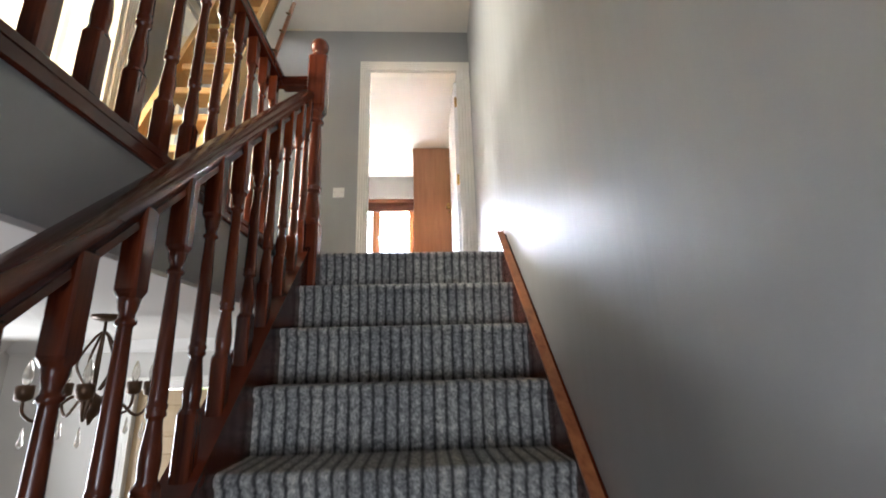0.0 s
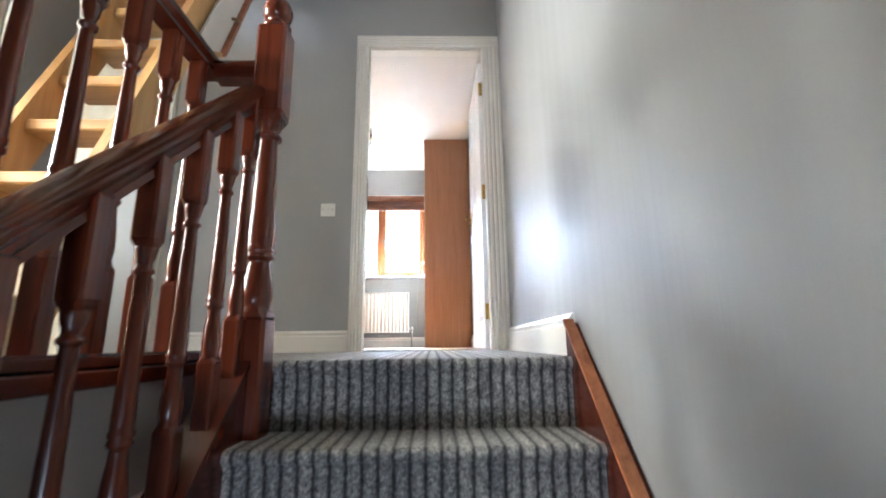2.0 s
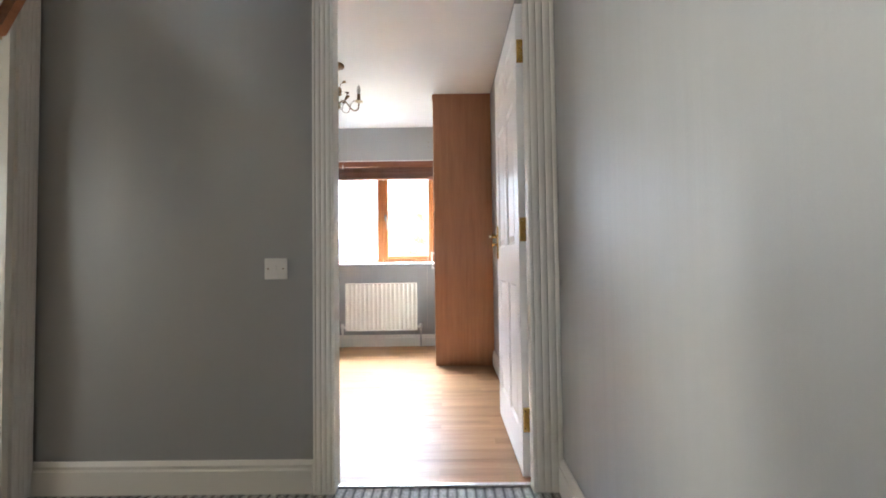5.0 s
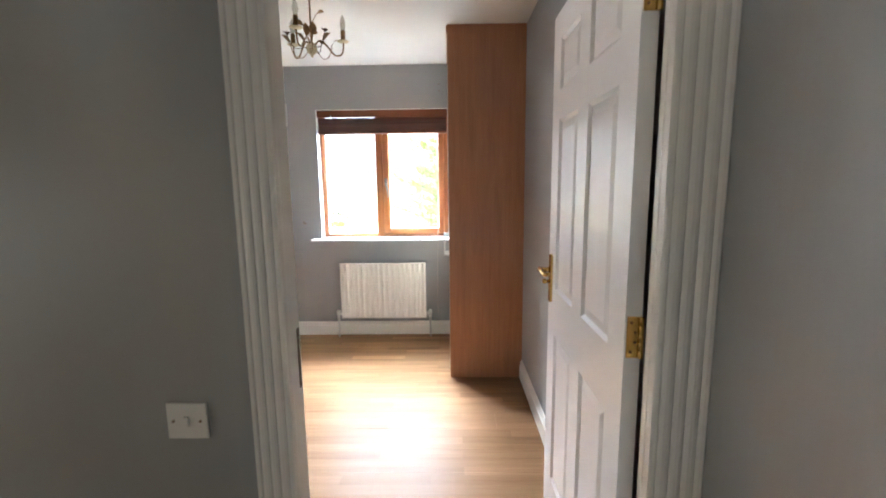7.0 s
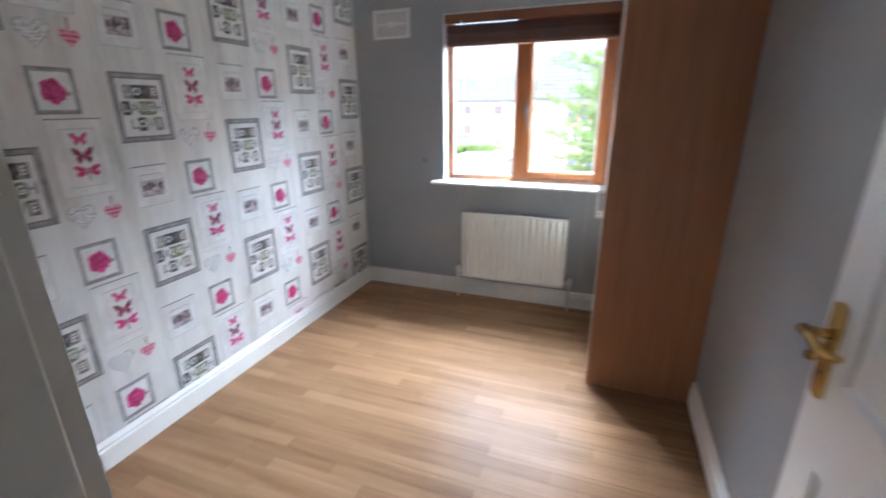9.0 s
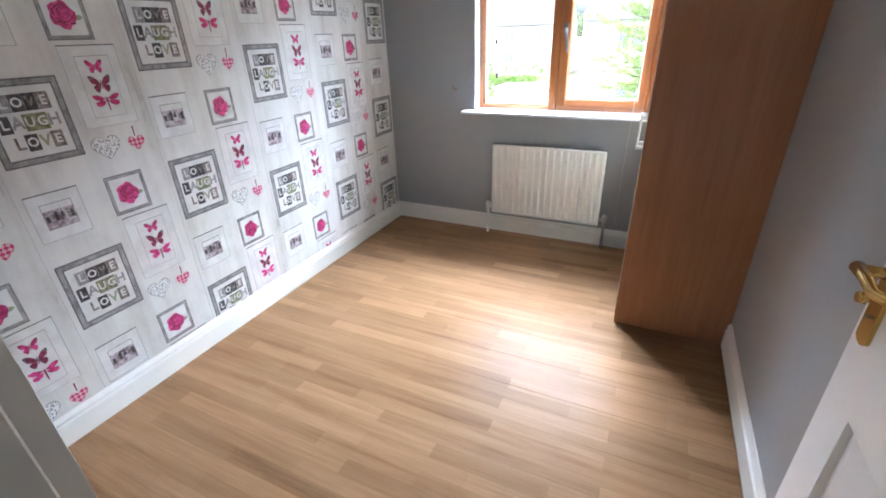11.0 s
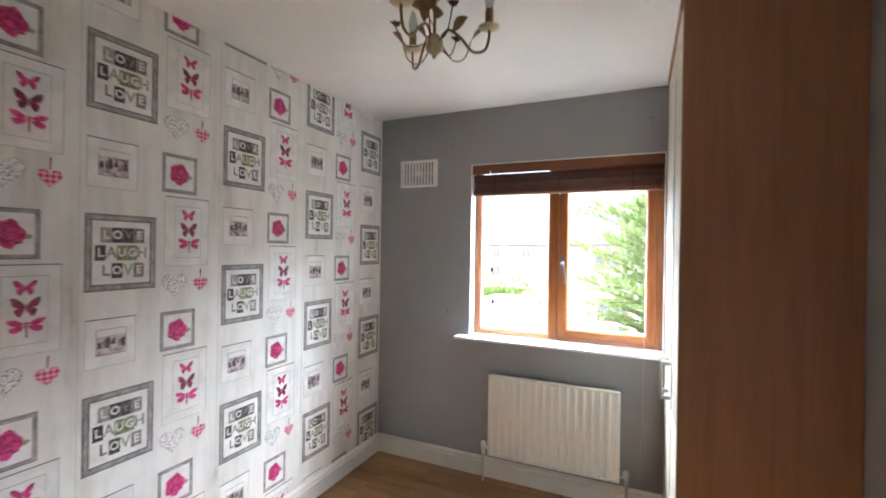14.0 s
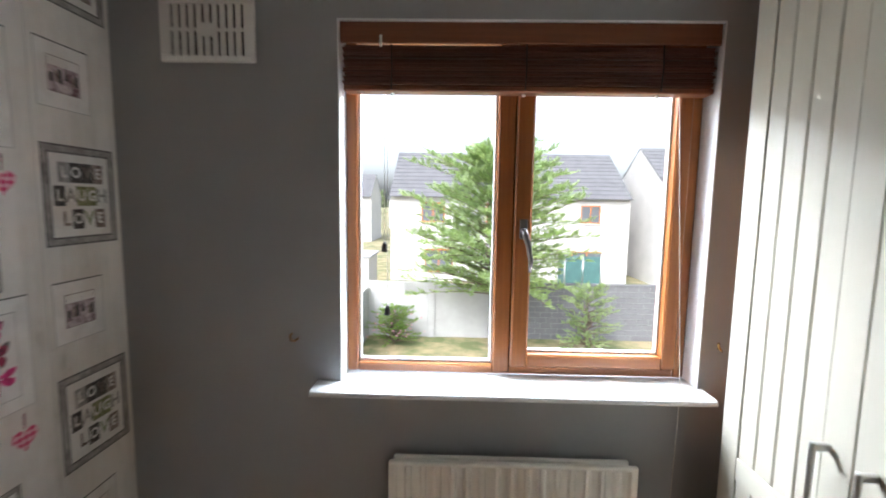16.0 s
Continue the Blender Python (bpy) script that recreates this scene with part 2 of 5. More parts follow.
    ln(m, speck, ad.inputs[0])
    ad.inputs[1].default_value = 0.7
    ln(m, fr.outputs[0], ad.inputs[2])
    bump(m, ad.outputs[0], 0.7, 0.0035)
    shader(m).inputs["Sheen Weight"].default_value = 0.15
    return m


M["carpet"] = carpet()


def wallpaper_base():
    m = mat("distressed_board_wallpaper", (0.7, 0.67, 0.62), 0.6)
    v = coords(m, (7, 7, 0.9))
    g = noise_tex(m, v, 1.5, 6, 0.65)
    blot = noise_tex(m, coords(m), 9, 4, 0.6)
    a = nd(m, "ShaderNodeMath")
    a.operation = "MULTIPLY_ADD"
    ln(m, blot, a.inputs[0])
    a.inputs[1].default_value = 0.4
    ln(m, g, a.inputs[2])
    ln(m, ramp(m, a.outputs[0], [(0.4, (0.36, 0.33, 0.285)), (0.54, (0.6, 0.57, 0.515)), (0.8, (0.735, 0.71, 0.665))]), shader(m).inputs["Base Color"])
    bump(m, noise_tex(m, coords(m), 220, 3), 0.08, 0.0006)
    return m


M["paper"] = wallpaper_base()


def speckled(name, a, b, scale=60, rough=0.6, lo=0.4, hi=0.6):
    m = mat(name, a, rough)
    f = noise_tex(m, coords(m), scale, 4, 0.6)
    ln(m, ramp(m, f, [(lo, a), (hi, b)]), shader(m).inputs["Base Color"])
    return m


M["print_grey"] = speckled("printed_grey_frame", (0.2, 0.19, 0.177), (0.4, 0.38, 0.352), 32, lo=0.35, hi=0.65)
M["print_dark"] = speckled("printed_dark_frame_edge", (0.07, 0.066, 0.06), (0.22, 0.21, 0.2), 90)
M["print_white"] = speckled("printed_white_mount", (0.66, 0.64, 0.6), (0.76, 0.745, 0.71), 12)
M["print_line"] = mat("printed_fine_shadow_line", (0.4, 0.385, 0.36), 0.6)
M["print_pink"] = speckled("printed_magenta", (0.42, 0.012, 0.11), (0.72, 0.06, 0.26), 55)
M["print_pink_pale"] = speckled("printed_pale_pink", (0.62, 0.25, 0.32), (0.72, 0.5, 0.52), 80)
M["print_wine"] = speckled("printed_wine", (0.1, 0.012, 0.03), (0.36, 0.03, 0.09), 90)
M["print_photo"] = speckled("printed_mauve_photo", (0.14, 0.07, 0.085), (0.6, 0.52, 0.52), 45, lo=0.35, hi=0.62)
M["print_black"] = speckled("printed_black", (0.03, 0.028, 0.028), (0.09, 0.08, 0.075), 60)
M["print_olive"] = speckled("printed_olive", (0.13, 0.14, 0.055), (0.29, 0.3, 0.15), 60)
M["print_taupe"] = speckled("printed_taupe", (0.13, 0.095, 0.08), (0.32, 0.26, 0.23), 60)
M["print_letter"] = speckled("printed_pale_letter", (0.6, 0.56, 0.52), (0.75, 0.72, 0.68), 50)
M["print_letter_grey"] = speckled("printed_grey_letter", (0.22, 0.21, 0.2), (0.38, 0.36, 0.34), 50)
M["print_green"] = mat("printed_sage", (0.3, 0.34, 0.2), 0.6)


def gingham():
    m = mat("printed_gingham", (0.6, 0.05, 0.15), 0.6)
    ch = nd(m, "ShaderNodeTexChecker", Scale=85.0)
    ch.inputs["Color1"].default_value = (0.55, 0.02, 0.12, 1)
    ch.inputs["Color2"].default_value = (0.72, 0.42, 0.46, 1)
    ln(m, coords(m, rot=(radians(45), 0, 0)), ch.inputs["Vector"])
    ln(m, ch.outputs["Color"], shader(m).inputs["Base Color"])
    return m


M["gingham"] = gingham()
M["wicker"] = speckled("printed_white_wicker", (0.2, 0.195, 0.19), (0.8, 0.78, 0.75), 140, lo=0.42, hi=0.5)
M["floral"] = speckled("cream_floral_paper", (0.74, 0.66, 0.5), (0.8, 0.75, 0.62), 9)

# outdoors
M["grass"] = speckled("dry_grass", (0.09, 0.11, 0.04), (0.26, 0.21, 0.12), 1.2, 0.9, 0.38, 0.62)
M["render_wall"] = painted("white_render", (0.45, 0.44, 0.42), 0.85, 0.08, 0.4, scale=0.7)
M["garden_render"] = painted("weathered_pale_render", (0.32, 0.32, 0.31), 0.9, 0.12, 0.5, scale=1.2)
M["block"] = painted("concrete_block", (0.12, 0.12, 0.125), 0.9, 0.14, 0.5, scale=2)
M["mortar"] = mat("mortar", (0.26, 0.255, 0.25), 0.9)
M["roof"] = painted("grey_roof_tile", (0.09, 0.09, 0.095), 0.85, 0.15, 0.4, scale=1.5)
M["pane"] = mat("far_window_pane", (0.1, 0.11, 0.12), 0.1)
M["leaf"] = speckled("conifer_green", (0.19, 0.27, 0.13), (0.34, 0.42, 0.22), 3.0, 0.7)
M["leaf_b"] = speckled("hedge_green", (0.05, 0.12, 0.025), (0.14, 0.24, 0.06), 4.0, 0.7)
for leaf_mat in (M["leaf"], M["leaf_b"]):
    tr = nd(leaf_mat, "ShaderNodeBsdfTranslucent", Color=(0.3, 0.42, 0.1, 1))
    mx = nd(leaf_mat, "ShaderNodeMixShader", Fac=0.5)
    ln(leaf_mat, shader(leaf_mat).outputs[0], mx.inputs[1])
    ln(leaf_mat, tr.outputs[0], mx.inputs[2])
    ln(leaf_mat, mx.outputs[0], leaf_mat.node_tree.nodes["Material Output"].inputs["Surface"])
M["bark"] = painted("conifer_bark", (0.12, 0.085, 0.06), 0.9, 0.25, 0.5, scale=8)
M["shed"] = painted("grey_felt_and_boards", (0.3, 0.31, 0.32), 0.85, 0.1, 0.3)
M["teal"] = painted("teal_tarpaulin", (0.045, 0.11, 0.104), 0.6, 0.15, 0.2, scale=2.0)
M["red_fence"] = painted("red_brown_fence", (0.3, 0.1, 0.06), 0.8, 0.15, 0.2)
M["petal"] = mat("pink_blossom", (0.5, 0.28, 0.3), 0.7)


# ---- building tools ----
ORG = {}


def box(bm, lo, hi, bevel=0.0, seg=1):
    lo, hi = Vector(lo), Vector(hi)
    size = hi - lo
    made = bmesh.ops.create_cube(bm, size=1.0, matrix=Matrix.Translation((lo + hi) / 2) @ Matrix.Diagonal((*size, 1)))
    if bevel:
        edges = list({e for v in made["verts"] for e in v.link_edges})
        bmesh.ops.bevel(bm, geom=edges, offset=min(bevel, min(size) * 0.45), segments=seg, affect="EDGES", profile=0.5)
    return bm


def boxes(*pairs, bevel=0.0):
    bm = bmesh.new()
    for lo, hi in pairs:
        box(bm, lo, hi, bevel)
    return bm


def lathe(bm, prof, n=14, at=(0, 0, 0)):
    """Turn a profile of (radius, height) round the vertical through at."""
    rings = []
    for r, z in prof:
        rings.append([bm.verts.new((at[0] + r * math.cos(2 * math.pi * i / n), at[1] + r * math.sin(2 * math.pi * i / n), at[2] + z)) for i in range(n)])
    for a, b in zip(rings, rings[1:]):
        for i in range(n):
            f = bm.faces.new((a[i], a[(i + 1) % n], b[(i + 1) % n], b[i]))
            f.smooth = True
    bm.faces.new(rings[0][::-1])
    bm.faces.new(rings[-1])
    return bm


def sweep(bm, pts, r, n=8):
    """A round bar along points; r a number or one for each point."""
    pts = [Vector(p) for p in pts]
    rs = r if isinstance(r, (list, tuple)) else [r] * len(pts)
    rings, side = [], None
    for i, p in enumerate(pts):
        d = (pts[min(i + 1, len(pts) - 1)] - pts[max(i - 1, 0)]).normalized()
        if side is None:
            side = d.orthogonal().normalized()
        side = (side - d * side.dot(d)).normalized()
        up = d.cross(side)
        rings.append([bm.verts.new(p + (side * math.cos(2 * math.pi * k / n) + up * math.sin(2 * math.pi * k / n)) * rs[i]) for k in range(n)])
    for a, b in zip(rings, rings[1:]):
        for k in range(n):
            f = bm.faces.new((a[k], a[(k + 1) % n], b[(k + 1) % n], b[k]))
            f.smooth = True
    bm.faces.new(rings[0][::-1])
    bm.faces.new(rings[-1])
    return bm


def prism(bm, poly, axis, a, b):
    """Extrude a polygon of two coordinates along axis (0 x, 1 y, 2 z) from a to b."""
    def at(p, h):
        c = list(p)
        c.insert(axis, h)
        return c
    lo = [bm.verts.new(at(p, a)) for p in poly]
    hi = [bm.verts.new(at(p, b)) for p in poly]
    n = len(poly)
    bm.faces.new(lo)
    bm.faces.new(hi[::-1])
    for i in range(n):
        bm.faces.new((lo[i], hi[i], hi[(i + 1) % n], lo[(i + 1) % n]))
    return bm


def finish(name, bm, mats):
    bmesh.ops.recalc_face_normals(bm, faces=bm.faces)
    me = bpy.data.meshes.new(name)
    bm.to_mesh(me)
    bm.free()
    for m in mats if isinstance(mats, (list, tuple)) else [mats]:
        me.materials.append(m)
    return me


def thing(name, at, label, category, group="", kind=""):
    ob = new(name)
    ob.empty_display_size = 0.05
    ob.location = at
    ORG[ob] = Vector(at)
    return tagged(ob, label, category, group, kind)


def part(name, bm, material, parent, label=""):
    """One mesh, drawn in world metres, under a thing or a part."""
    bmesh.ops.translate(bm, verts=bm.verts, vec=-ORG[parent])
    ob = new(name, finish(name, bm, material))
    ob.parent = parent
    ORG[ob] = ORG[parent]
    return tagged(ob, label)


def solid(name, bm, material, label, category, group="", kind="structure"):
    ob = new(name, finish(name, bm, material))
    ORG[ob] = Vector((0, 0, 0))
    return tagged(ob, label, category, group, kind)


def piece(name, mesh, parent, at, turn=None):
    ob = new(name, mesh)
    ob.parent = parent
    ob.matrix_basis = Matrix.Translation(Vector(at) - ORG[parent]) @ (turn or Matrix())
    ORG[ob] = ORG[parent]
    return ob


# ---- the plan ----
XR = 0.45            # right-hand wall of stairs, landing and bedroom
YD, YI = 3.55, 3.622  # door wall, landing side and bedroom side
XP, YW = -1.922, 6.577  # papered wall, window wall
CEIL, LAND = 2.40, 2.47  # ceilings of bedroom and landing
XL = -1.62           # left wall of the landing
GF = -2.67           # hall floor
UNDER = -0.27        # hall ceiling
RISE, GOING, Y0 = 0.19, 0.205, 2.155
SLOPE = RISE / GOING
XE = -0.63           # edge of the gallery
FRONT, HALL = -2.6, -2.95

OUT = 0.034  # the landing wall opens a little towards the door
solid("wall_east", prism(bmesh.new(), [(XR, FRONT), (XR, 2.2), (XR + OUT, YD + 0.03), (XR + 0.15, YD + 0.03), (XR + 0.15, FRONT)], 2, GF, LAND), M["wall"], "satin grey painted stairwell and landing wall", "wall")
solid("wall_east_bedroom", boxes(((XR, YD + 0.03, -0.3), (XR + 0.12, YW, LAND))), M["wall_room"], "grey painted bedroom side wall", "wall")
WX0, WX1, WZ0, WZ1 = -1.222, -0.066, 0.905, 2.035
solid("wall_north", boxes(((XP - 0.1, YW, -0.3), (WX0, YW + 0.27, CEIL + 0.1)), ((WX1, YW, -0.3), (XR + 0.12, YW + 0.27, CEIL + 0.1)),
      ((WX0, YW, -0.3), (WX1, YW + 0.27, WZ0 - 0.02)), ((WX0, YW, WZ1), (WX1, YW + 0.27, CEIL + 0.1))), M["wall_room"], "grey painted bedroom wall round the window", "wall")
wall_paper = solid("wall_west_bedroom", boxes(((XP - 0.1, YI, -0.3), (XP, YW, CEIL + 0.1))), M["paper"], "bedroom wall papered with printed picture frames", "wall")
DX0, DX1, DZ = -0.404, 0.372, 2.043
solid("wall_middle", boxes(((XP - 0.1, YD, UNDER), (DX0 - 0.03, YI - 0.003, LAND)), ((DX0 - 0.03, YD, DZ + 0.03), (DX1 + 0.03, YI - 0.003, LAND)), ((DX1 + 0.03, YD, UNDER), (XR + 0.05, YI - 0.003, LAND)),
      ((DX0 - 0.03, YD, UNDER), (DX1 + 0.03, YI - 0.003, -0.02))), M["wall"], "grey painted wall with the bedroom doorway", "wall")
solid("wall_middle_lining", boxes(((XP, YI - 0.003, 0), (DX0 - 0.03, YI, CEIL)), ((DX0 - 0.03, YI - 0.003, DZ + 0.03), (DX1 + 0.03, YI, CEIL)), ((DX1 + 0.03, YI - 0.003, 0), (XR, YI, CEIL))), M["wall_room"], "grey painted bedroom side of the door wall", "wall")
solid("ceiling_bedroom", boxes(((XP, YI, CEIL), (XR, YW, CEIL + 0.1))), M["ceiling"], "white painted bedroom ceiling", "ceiling")
AX0, AX1, AY0 = XL, -1.0, 2.1  # loft opening
solid("ceiling_landing", boxes(((AX1, FRONT, LAND), (XR + 0.12, YD + 0.05, LAND + 0.12)), ((XL, FRONT, LAND), (AX1, AY0, LAND + 0.12)), ((XL, 3.22, LAND), (AX1, YD - 0.02, LAND + 0.12)), ((AX1 - 0.02, YD - 0.02, LAND), (AX1, YD + 0.05, LAND + 0.12))), M["ceiling"], "white painted landing ceiling", "ceiling")
solid("wall_loft", boxes(((XL - 0.1, AY0 - 0.08, LAND + 0.12), (XL, YD, 4.6)), ((AX1 - 0.02, AY0 - 0.08, LAND + 0.12), (AX1 + 0.06, YD, 4.6)), ((XL, AY0 - 0.08, LAND + 0.12), (AX1 - 0.02, AY0, 4.6)),
      ((XL, YD - 0.02, LAND + 0.0), (AX1 - 0.02, YD + 0.05, 4.6)), ((XL - 0.1, AY0 - 0.08, 4.6), (AX1 + 0.06, YD + 0.05, 4.7))), M["cream"], "cream boarded loft stairwell", "wall")

# landing wall with two doorways
A0, A1, B0, B1, DH = 1.5, 2.27, 2.76, 3.46, 2.04
solid("wall_west_landing", boxes(((XL - 0.1, FRONT, UNDER), (XL, A0, LAND)), ((XL - 0.1, A1, UNDER), (XL, B0, LAND)), ((XL - 0.1, B1, UNDER), (XL, YD, LAND)),
      ((XL - 0.1, A0, DH), (XL, A1, LAND)), ((XL - 0.1, B0, DH), (XL, B1, LAND)), ((XL - 0.1, A0, UNDER), (XL, A1, -0.02)), ((XL - 0.1, B0, UNDER), (XL, B1, -0.02))), M["wall"], "grey painted landing wall with two doorways", "wall")
solid("wall_south", boxes(((HALL - 0.1, FRONT - 0.1, GF), (XR + 0.12, FRONT, LAND + 0.12))), M["wall"], "plain painted front wall", "wall")

# side room behind the landing doorways
SX = -4.3
solid("wall_side_room", boxes(((SX - 0.1, 0.2, 0), (SX, 6.0, 2.4)), ((SX, 0.1, 0), (XL - 0.1, 0.2, 2.4)), ((SX, YD, 0), (XP - 0.1, YD + 0.1, 2.4))), M["floral"], "cream floral papered side room walls", "wall")
# unseen; runs full depth to keep side room light from the back room
solid("wall_partition", boxes(((SX, 2.38, 0), (XL - 0.1, 2.46, 2.4))), M["cream"], "unseen cream partition added between the side rooms to keep their light apart", "wall")
solid("ceiling_side_room", boxes(((SX, 0.2, 2.4), (XL - 0.1, YD, 2.5))), M["ceiling"], "white side room ceiling", "ceiling")
solid("floor_side_room", boxes(((SX, 0.2, -0.1), (XL - 0.1, YD, -0.004))), M["laminate_base"], "brown side room floor", "floor")

# hall below
solid("floor_hall", boxes(((HALL, FRONT, GF - 0.1), (XR, YD, GF))), M["laminate_base"], "brown wooden hall floor", "floor")
solid("wall_west_hall", boxes(((HALL - 0.1, FRONT, GF), (HALL, YD, UNDER))), M["hall"], "pale painted hall wall", "wall")
HX0, HX1 = -2.02, -1.26
solid("wall_north_hall", boxes(((HALL, YD, GF), (HX0, YD + 0.1, UNDER)), ((HX1, YD, GF), (XR, YD + 0.1, UNDER)), ((HX0, YD, GF + 2.04), (HX1, YD + 0.1, UNDER))), M["hall"], "pale painted hall end wall", "wall")
solid("ceiling_hall", boxes(((HALL, FRONT, UNDER - 0.012), (XE - 0.004, YD, UNDER)), ((XE - 0.004, 2.17, UNDER - 0.012), (XR, YD, UNDER))), M["ceiling"], "white painted hall ceiling", "ceiling")
solid("ceiling_cove", prism(prism(bmesh.new(), [(YD, UNDER - 0.012), (YD, UNDER - 0.1), (YD - 0.03, UNDER - 0.08), (YD - 0.075, UNDER - 0.03), (YD - 0.09, UNDER - 0.012)], 0, HALL, XR),
      [(HALL, UNDER - 0.012), (HALL, UNDER - 0.1), (HALL + 0.03, UNDER - 0.08), (HALL + 0.09, UNDER - 0.012)], 1, FRONT, YD - 0.09), M["ceiling"], "white moulded cornice of the hall ceiling", "trim")

# floors upstairs
solid("floor_structure", boxes(((XL, FRONT, UNDER), (XE, 2.13, -0.012)), ((XL, 2.13, UNDER), (-0.46, YD, -0.012)), ((-0.46, 2.19, UNDER), (XR + OUT, YD, -0.012))), M["wall"], "grey painted edge of the landing floor", "floor")
solid("floor_landing", boxes(((XL, FRONT, -0.012), (XE - 0.03, 2.13, 0)), ((XL, 2.13, -0.012), (-0.46, YD, 0)), ((-0.46, 2.30, -0.012), (XR + OUT, YD, 0)), ((DX0, YD, -0.02), (DX1, YD + 0.02, 0.001))), M["carpet"], "grey and cream striped cord carpet on the landing", "carpet")
solid("floor_bedroom_base", boxes(((XP, YI, -0.06), (XR, YW, -0.012)), ((DX0 - 0.02, YD + 0.04, -0.06), (DX1 + 0.02, YI, -0.012))), M["laminate_base"], "dark joint layer under the laminate floor", "floor")


def moulded(bm, axis, wall, side, a, b, h=0.125, t=0.019, z=0.0):
    """A skirting board with a moulded top, standing on a wall plane."""
    poly = [(0, 0), (t, 0), (t, h * 0.72), (t * 0.62, h * 0.76), (t * 0.62, h * 0.84), (t * 0.86, h * 0.87), (t * 0.5, h * 0.95), (t * 0.28, h), (0, h)]
    poly = [(wall + side * p, z + q) for p, q in poly]
    return prism(bm, poly, axis, a, b)


for spec in ((0, YD, -1, XL, DX0 - 0.09), (1, XR, -1, 2.235, YD), (1, XP, 1, YI, YW), (0, YW, -1, XP + 0.019, -0.05), (1, XR, -1, YI, 5.633), (0, YI, 1, XP + 0.019, DX0 - 0.09), (1, XL, 1, A1 + 0.08, B0 - 0.08)):
    bm = moulded(bmesh.new(), *spec, h=0.13 if spec[0] == 1 and spec[2] == -1 else 0.125)
    if spec[3] == 2.235:
        for v in bm.verts:
            v.co.x += OUT * (v.co.y - 2.2) / (YD + 0.03 - 2.2)
    solid("baseboard", bm, M["trim"], "white gloss moulded skirting board along the wall", "skirting")


# ---- staircase ----
stair = thing("staircase", (0, Y0, GF), "mahogany-stained staircase with striped grey carpet", "staircase")


def step_profile(k):
    yn, z = Y0 - k * GOING, -k * RISE
    back = yn + GOING + 0.02 if k else 2.30
    r = 0.017
    pts = [(back, z), ]
    for a in (90, 110, 135, 160, 180, 200, 225, 250):
        pts.append((yn + r + r * math.cos(radians(a)), z - r + r * math.sin(radians(a))))
    pts += [(yn + 0.016, z - 2 * r - 0.006), (yn + 0.018, z - RISE - 0.02), (yn + 0.03, z - RISE - 0.02), (yn + 0.03, z - 0.05), (back, z - 0.03)]
    return pts


for k in range(0, 14):
    bm = prism(bmesh.new(), step_profile(k), 0, -0.462, 0.412)
    part("carpeted_step", bm, M["carpet"], stair, "striped grey carpet over a rounded tread")
TOPY = 2.205
for name, x0, x1, up in (("wall_string", 0.412, XR, 0.05), ("outer_string", -0.535, -0.462, 0.075)):
    lo = Y0 - 14 * GOING
    top = TOPY if x0 > 0 else 2.14
    rake = 0.955 if x0 > 0 else SLOPE
    z1 = rake * (top - Y0) + up
    z0 = rake * (lo - Y0) + up
    bm = prism(bmesh.new(), [(lo, z0), (top, z1), (top, z1 - 0.31), (lo, z0 - 0.31)], 0, x0, x1)
    part(name, bm, M["mahogany_rail"], stair)
    cap = 0.012 if x0 > 0 else 0.016
    bm = prism(bmesh.new(), [(lo, z0), (top, z1), (top, z1 + cap), (lo, z0 + cap)], 0, x0 - (0.006 if x0 > 0 else 0.004), x1 - (0.012 if x0 > 0 else -0.006))
    part("string_capping", bm, M["mahogany_worn" if x0 > 0 else "mahogany_rail"], stair, "worn reddish string moulding")


def turned(h, w, base, topb, n=12):
    """A square post turned between two blocks; local, from z = 0 to h."""
    bm = bmesh.new()
    box(bm, (-w / 2, -w / 2, 0), (w / 2, w / 2, base), w * 0.1)
    box(bm, (-w / 2, -w / 2, h - topb), (w / 2, w / 2, h), w * 0.1)
    L = h - base - topb
    prof = [(0.36, 0.0), (0.47, 0.012), (0.49, 0.03), (0.44, 0.045), (0.48, 0.075), (0.5, 0.1), (0.47, 0.15), (0.4, 0.2), (0.345, 0.25), (0.345, 0.265), (0.46, 0.272), (0.48, 0.284), (0.42, 0.293), (0.47, 0.303), (0.48, 0.315), (0.42, 0.325), (0.435, 0.345), (0.43, 0.36), (0.39, 0.5), (0.345, 0.7), (0.3, 0.855), (0.31, 0.862), (0.42, 0.868), (0.43, 0.882), (0.33, 0.89), (0.31, 0.905), (0.4, 0.93), (0.43, 0.95), (0.45, 0.962), (0.4, 0.972), (0.45, 0.985), (0.4, 1.0)]
    # the square blocks run out in shaped shoulders
    for z0, z1 in ((base - 0.003, base + w * 0.32), (h - topb + 0.003, h - topb - w * 0.32)):
        ring = []
        for k, z in ((0.5, z0), (0.47, z0 + (z1 - z0) * 0.45), (0.36, z1)):
            c = k * w * (0.8 if k == 0.5 else 0.62)
            q = k * w
            ring.append([bm.verts.new(p) for p in ((q, -c, z), (q, c, z), (c, q, z), (-c, q, z), (-q, c, z), (-q, -c, z), (-c, -q, z), (c, -q, z))])
        for a, b in zip(ring, ring[1:]):
            for i in range(8):
                bm.faces.new((a[i], a[(i + 1) % 8], b[(i + 1) % 8], b[i]))
        bm.faces.new(ring[0])
        bm.faces.new(ring[-1])
    return lathe(bm, [(r * w, base - 0.006 + q * (L + 0.012)) for r, q in prof], n)


RT, RAKE = 0.758, 0.906  # underside of the raking handrail where it meets the newel, and its slope
baluster = finish("baluster", turned(0.84, 0.041, 0.174, 0.135), M["mahogany"])
for i in range(0, 21):
    y = 1.928 - 0.1335 * (i - 1) if i else 2.038
    z = SLOPE * (y - Y0) + 0.06
